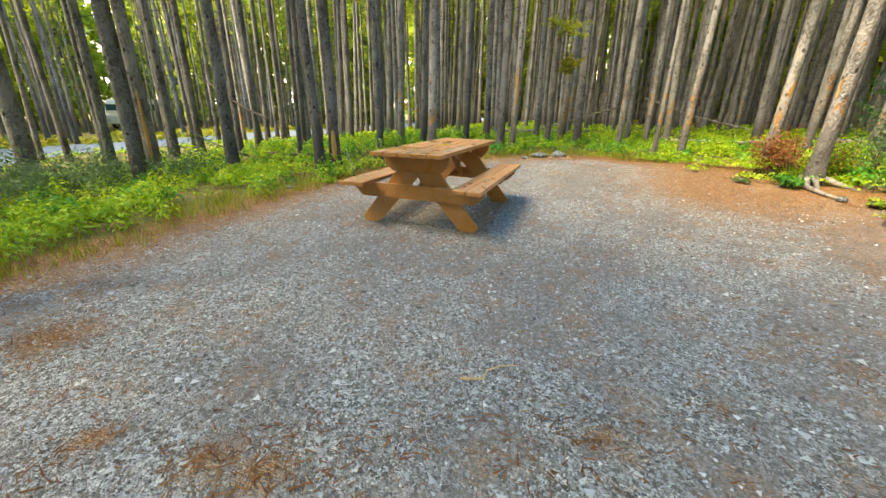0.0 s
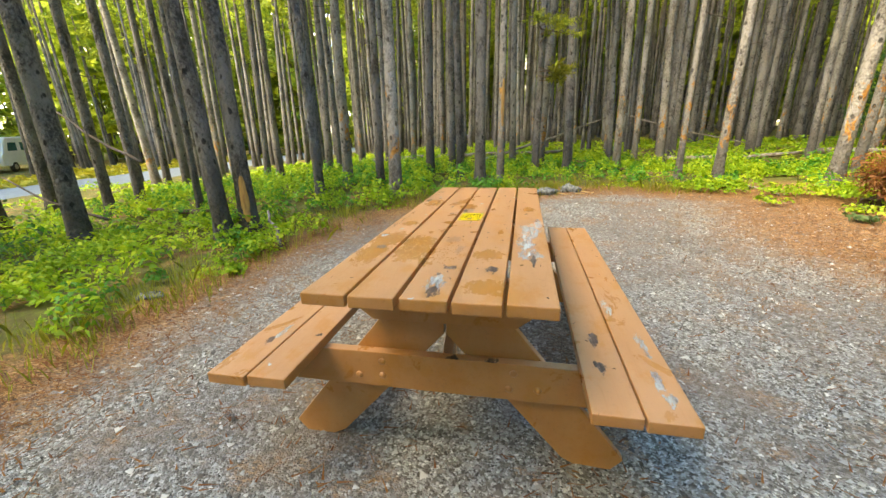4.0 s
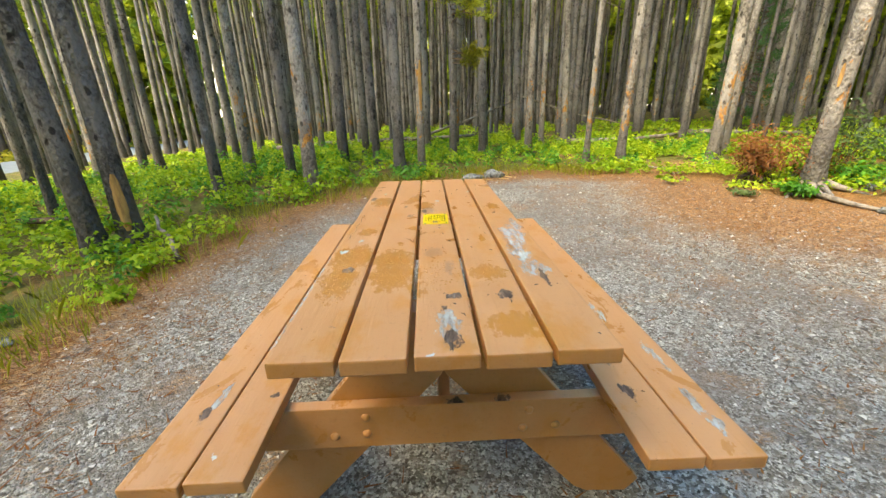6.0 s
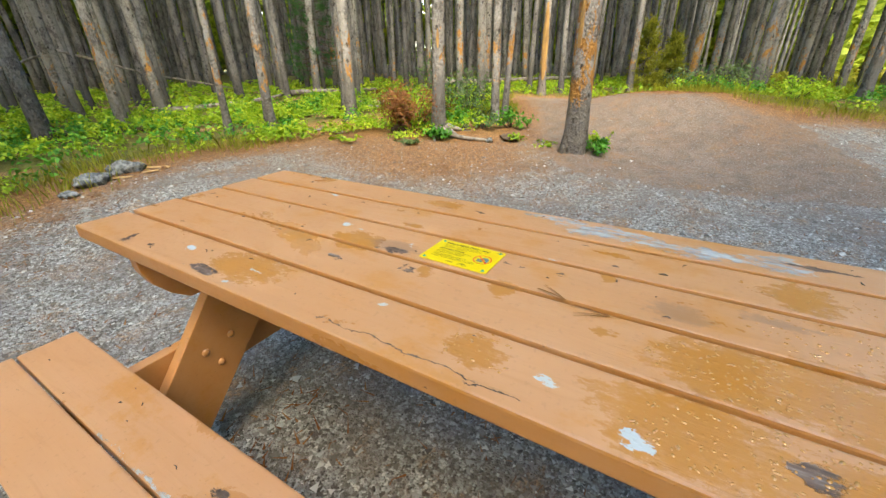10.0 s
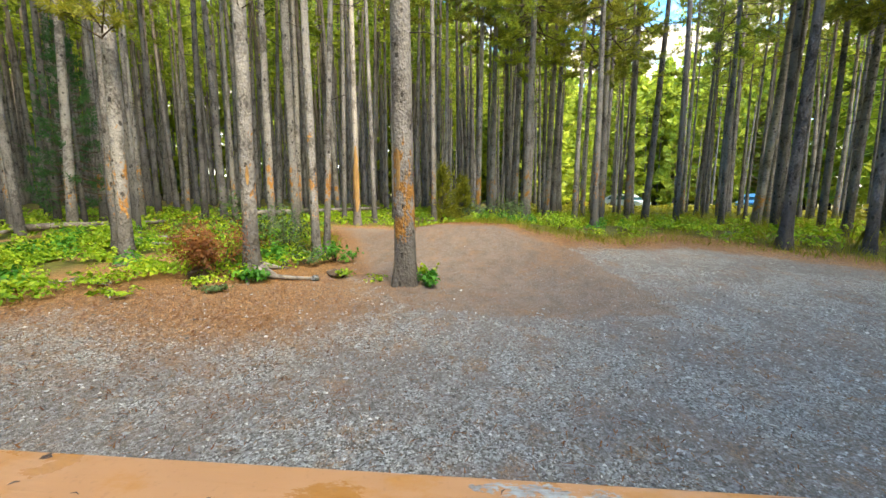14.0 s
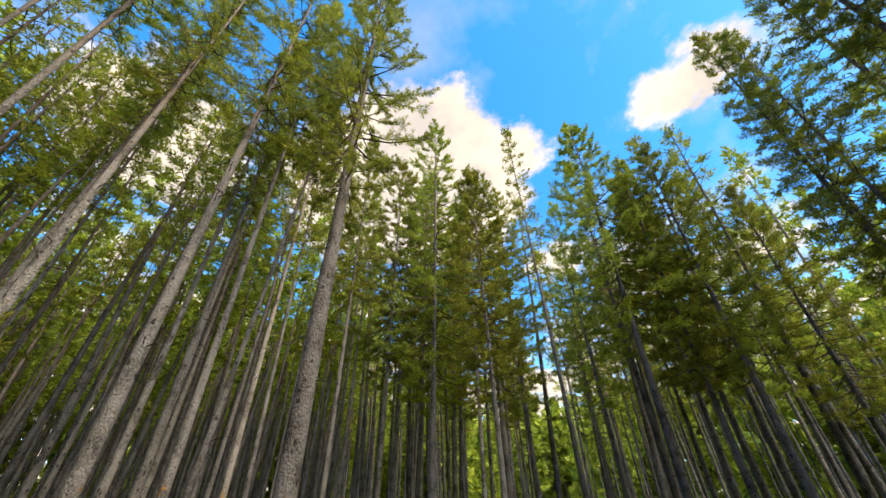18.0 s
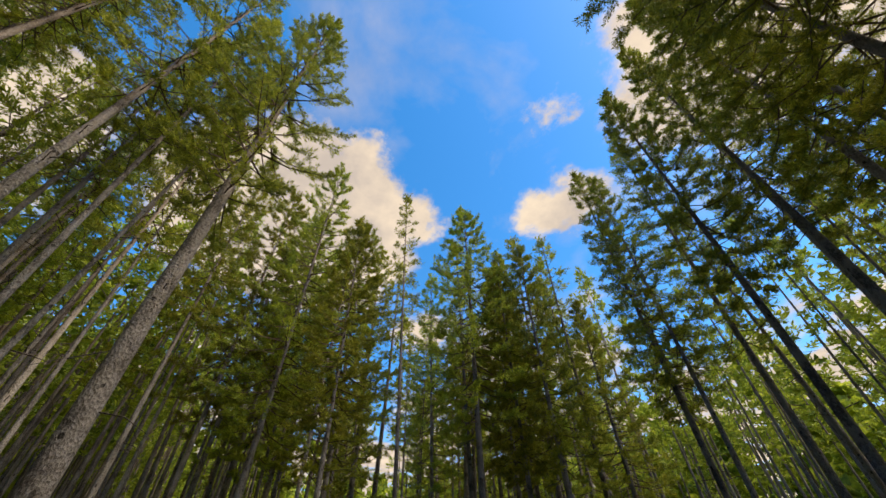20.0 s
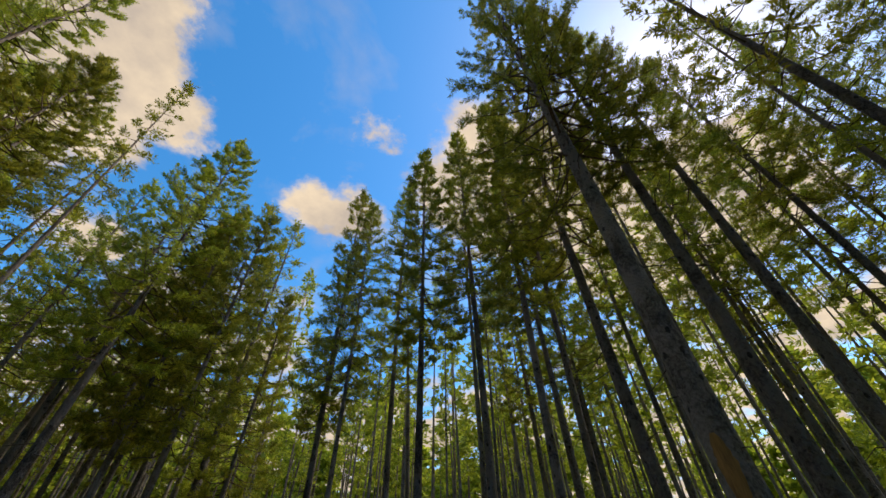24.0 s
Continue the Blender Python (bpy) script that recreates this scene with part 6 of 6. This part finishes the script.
# rain beads standing on the damp planks, and crumbs of bark and twig lying about the table
def beads(seed, patches):
    g = np.random.default_rng(seed)
    verts, faces, n = [], [], 0
    for x0, y0, a, c, count in patches:
        for _ in range(count):
            r, th = math.sqrt(g.uniform(0, 1)), g.uniform(0, 6.28)
            x, y = x0 + a * r * math.cos(th), y0 + c * r * math.sin(th)
            if abs((x / pitch + 0.5) % 1 - 0.5) > 0.43 or not 0.01 < y < LONG - 0.01:
                continue
            s, turn, long = g.uniform(0.0008, 0.0026), g.uniform(0, 3.14), g.uniform(1.0, 1.9)
            for k, (rr, h) in enumerate(((1.0, 0.0), (0.75, 0.45))):
                for j in range(7):
                    b = 6.283 * j / 7
                    u, w = s * long * rr * math.cos(b) * g.uniform(0.85, 1.15), s * rr * math.sin(b)
                    verts.append((x + u * math.cos(turn) - w * math.sin(turn), y + u * math.sin(turn) + w * math.cos(turn), TOP_Z + 0.0004 + h * s * 0.7))
            faces += [(n + j, n + (j + 1) % 7, n + 7 + (j + 1) % 7, n + 7 + j) for j in range(7)]
            faces.append(tuple(n + 7 + j for j in range(7)))
            n += 14
    return verts, faces


v, f = beads(71, ((-0.15, 0.50, 0.07, 0.16, 260), (-0.295, 0.46, 0.06, 0.22, 300), (0.0, 0.42, 0.06, 0.12, 90), (-0.28, 0.88, 0.05, 0.06, 40), (-0.29, 1.45, 0.06, 0.12, 40), (0.15, 0.42, 0.06, 0.10, 60)))
tagged(new("water_beads", mesh_of("water_beads", v, f, WATER, True)), "glinting rain beads standing on damp planks", "water", kind="stuff")
g = np.random.default_rng(72)
lines, radii = [], []
for i in range(75):
    bench = i % 3 == 0
    x = g.uniform(-0.355, 0.355) if not bench else g.choice((-1, 1)) * g.uniform(0.47, 0.73)
    if (not bench and abs((x / pitch + 0.5) % 1 - 0.5) > 0.42) or (bench and abs(abs(x) - 0.603) < 0.012):
        continue
    y, a, ln = g.uniform(0.05, LONG - 0.05), g.normal(1.57, 0.6), g.uniform(0.004, 0.02)
    z = (SEAT_Z if bench else TOP_Z) + 0.0022
    lines.append(((x, y, z), (x + ln * 0.5 * math.cos(a), y + ln * 0.5 * math.sin(a), z + 0.0006), (x + ln * math.cos(a + 0.3), y + ln * math.sin(a + 0.3), z - 0.0004)))
    radii.append((0.0008, g.uniform(0.0008, 0.0020), 0.0005))
v, f = tubes(lines, radii, 4)
tagged(new("bark_crumbs", mesh_of("bark_crumbs", v, f, TWIG)), "dark crumbs of bark and twig on the table", "litter", kind="stuff")


# ---- the road and what stands by it ----
ys = np.linspace(-120, 160, 57)
rv, rf = [], []
for i, y in enumerate(ys):
    x = ROAD_X + 1.2 * math.sin(y * 0.03)
    for dx in (-3.4, -1.7, 0, 1.7, 3.4):
        rv.append((x + dx, y, float(land(x, y)) + 0.16 - 0.008 * dx * dx))
    if i:
        rf += [((i - 1) * 5 + k, (i - 1) * 5 + k + 1, i * 5 + k + 1, i * 5 + k) for k in range(4)]
tagged(new("road", mesh_of("road", rv, rf, ASPHALT, True)), "pale blue-grey campground road beyond the trees", "road", kind="structure")


def vehicle(name, label, m, length, width, profile, paint, wheel_r, windows):
    """A body swept across its width from a side profile, with inset glass, lamps and wheels."""
    root = tagged(new(name), label, "vehicle")
    root.matrix_basis = m
    bm = slab([(x, z) for x, z in profile], -width / 2, width / 2, 0.07)
    part("body", bm, paint, root)
    for pts in windows:
        for s in (-1, 1):
            y = s * (width / 2 + 0.004)
            part("window", slab(pts, y - 0.006, y + 0.006, 0.0), GLASS, root, "dark side window")
    nose, tail = min(p[0] for p in profile), max(p[0] for p in profile)
    top = max(p[1] for p in profile)
    for x, name_, mat in ((nose, "headlight", SILVER), (tail, "tail_light", RED)):
        for s in (-1, 1):
            ob = part(name_, board(0.06, 0.24, 0.16, 0.02), mat, root)
            ob.location = (x, s * width * 0.36, wheel_r * 2.1)
    ob = part("rear_window", board(0.03, width * 0.72, top * 0.22, 0.01), GLASS, root)
    ob.location = (tail, 0, top * 0.70)
    ob = part("windscreen", board(0.03, width * 0.74, top * 0.2, 0.01), GLASS, root)
    ob.location = (nose + (0.02 if name == "camper_van" else 0.95), 0, top * 0.72)
    for x in (nose + length * 0.19, tail - length * 0.2):
        for s in (-1, 1):
            bm = bmesh.new()
            bmesh.ops.create_cone(bm, cap_ends=True, segments=20, radius1=wheel_r, radius2=wheel_r, depth=0.2, matrix=Matrix.Rotation(math.pi / 2, 4, "X"))
            bmesh.ops.bevel(bm, geom=[e for e in bm.edges if e.is_manifold and e.calc_face_angle(0) > 0.8], offset=0.03, segments=2, affect="EDGES")
            wheel = part("wheel", bm, RUBBER, root)
            wheel.location = (x, s * (width / 2 - 0.09), wheel_r)
            bm = bmesh.new()
            bmesh.ops.create_cone(bm, cap_ends=True, segments=16, radius1=wheel_r * 0.58, radius2=wheel_r * 0.5, depth=0.22, matrix=Matrix.Rotation(math.pi / 2, 4, "X"))
            part("rim", bm, STEEL, wheel)
    return root


VAN = [(-2.9, 0.45), (-2.95, 1.1), (-2.75, 1.35), (-2.35, 2.15), (-2.1, 2.35), (2.75, 2.4), (2.85, 2.2), (2.85, 0.45)]
CAR = [(-2.2, 0.35), (-2.25, 0.75), (-1.3, 0.95), (-0.6, 1.48), (1.1, 1.5), (2.0, 1.05), (2.15, 0.95), (2.15, 0.35)]
side = [[(-2.2, 1.45), (-1.2, 1.45), (-1.2, 2.0), (-2.0, 2.0)], [(-0.8, 1.45), (0.8, 1.45), (0.8, 2.0), (-0.8, 2.0)], [(1.2, 1.45), (2.5, 1.45), (2.5, 2.0), (1.2, 2.0)]]
glass = [[(-0.95, 0.98), (0.15, 0.98), (0.15, 1.38), (-0.55, 1.38)], [(0.25, 0.98), (1.55, 0.98), (1.1, 1.38), (0.25, 1.38)]]
vehicle("camper_van", "white camper van with teal windows parked by the road", pose(-36.6, 21.8, float(land(-36.6, 21.8)) + 0.02, 0, 0, 120), 5.8, 2.1, VAN, WHITE, 0.36, side)
vehicle("car", "silver-blue car parked far off between the trunks", pose(41.8, -14.8, float(land(41.8, -14.8)) + 0.02, 0, 0, 35), 4.4, 1.8, CAR, SILVER, 0.32, glass)
vehicle("car", "blue car parked far off in the sunlit meadow", pose(36.9, -24.3, float(land(36.9, -24.3)) + 0.02, 0, 0, -50), 4.4, 1.8, CAR, BLUECAR, 0.32, glass)
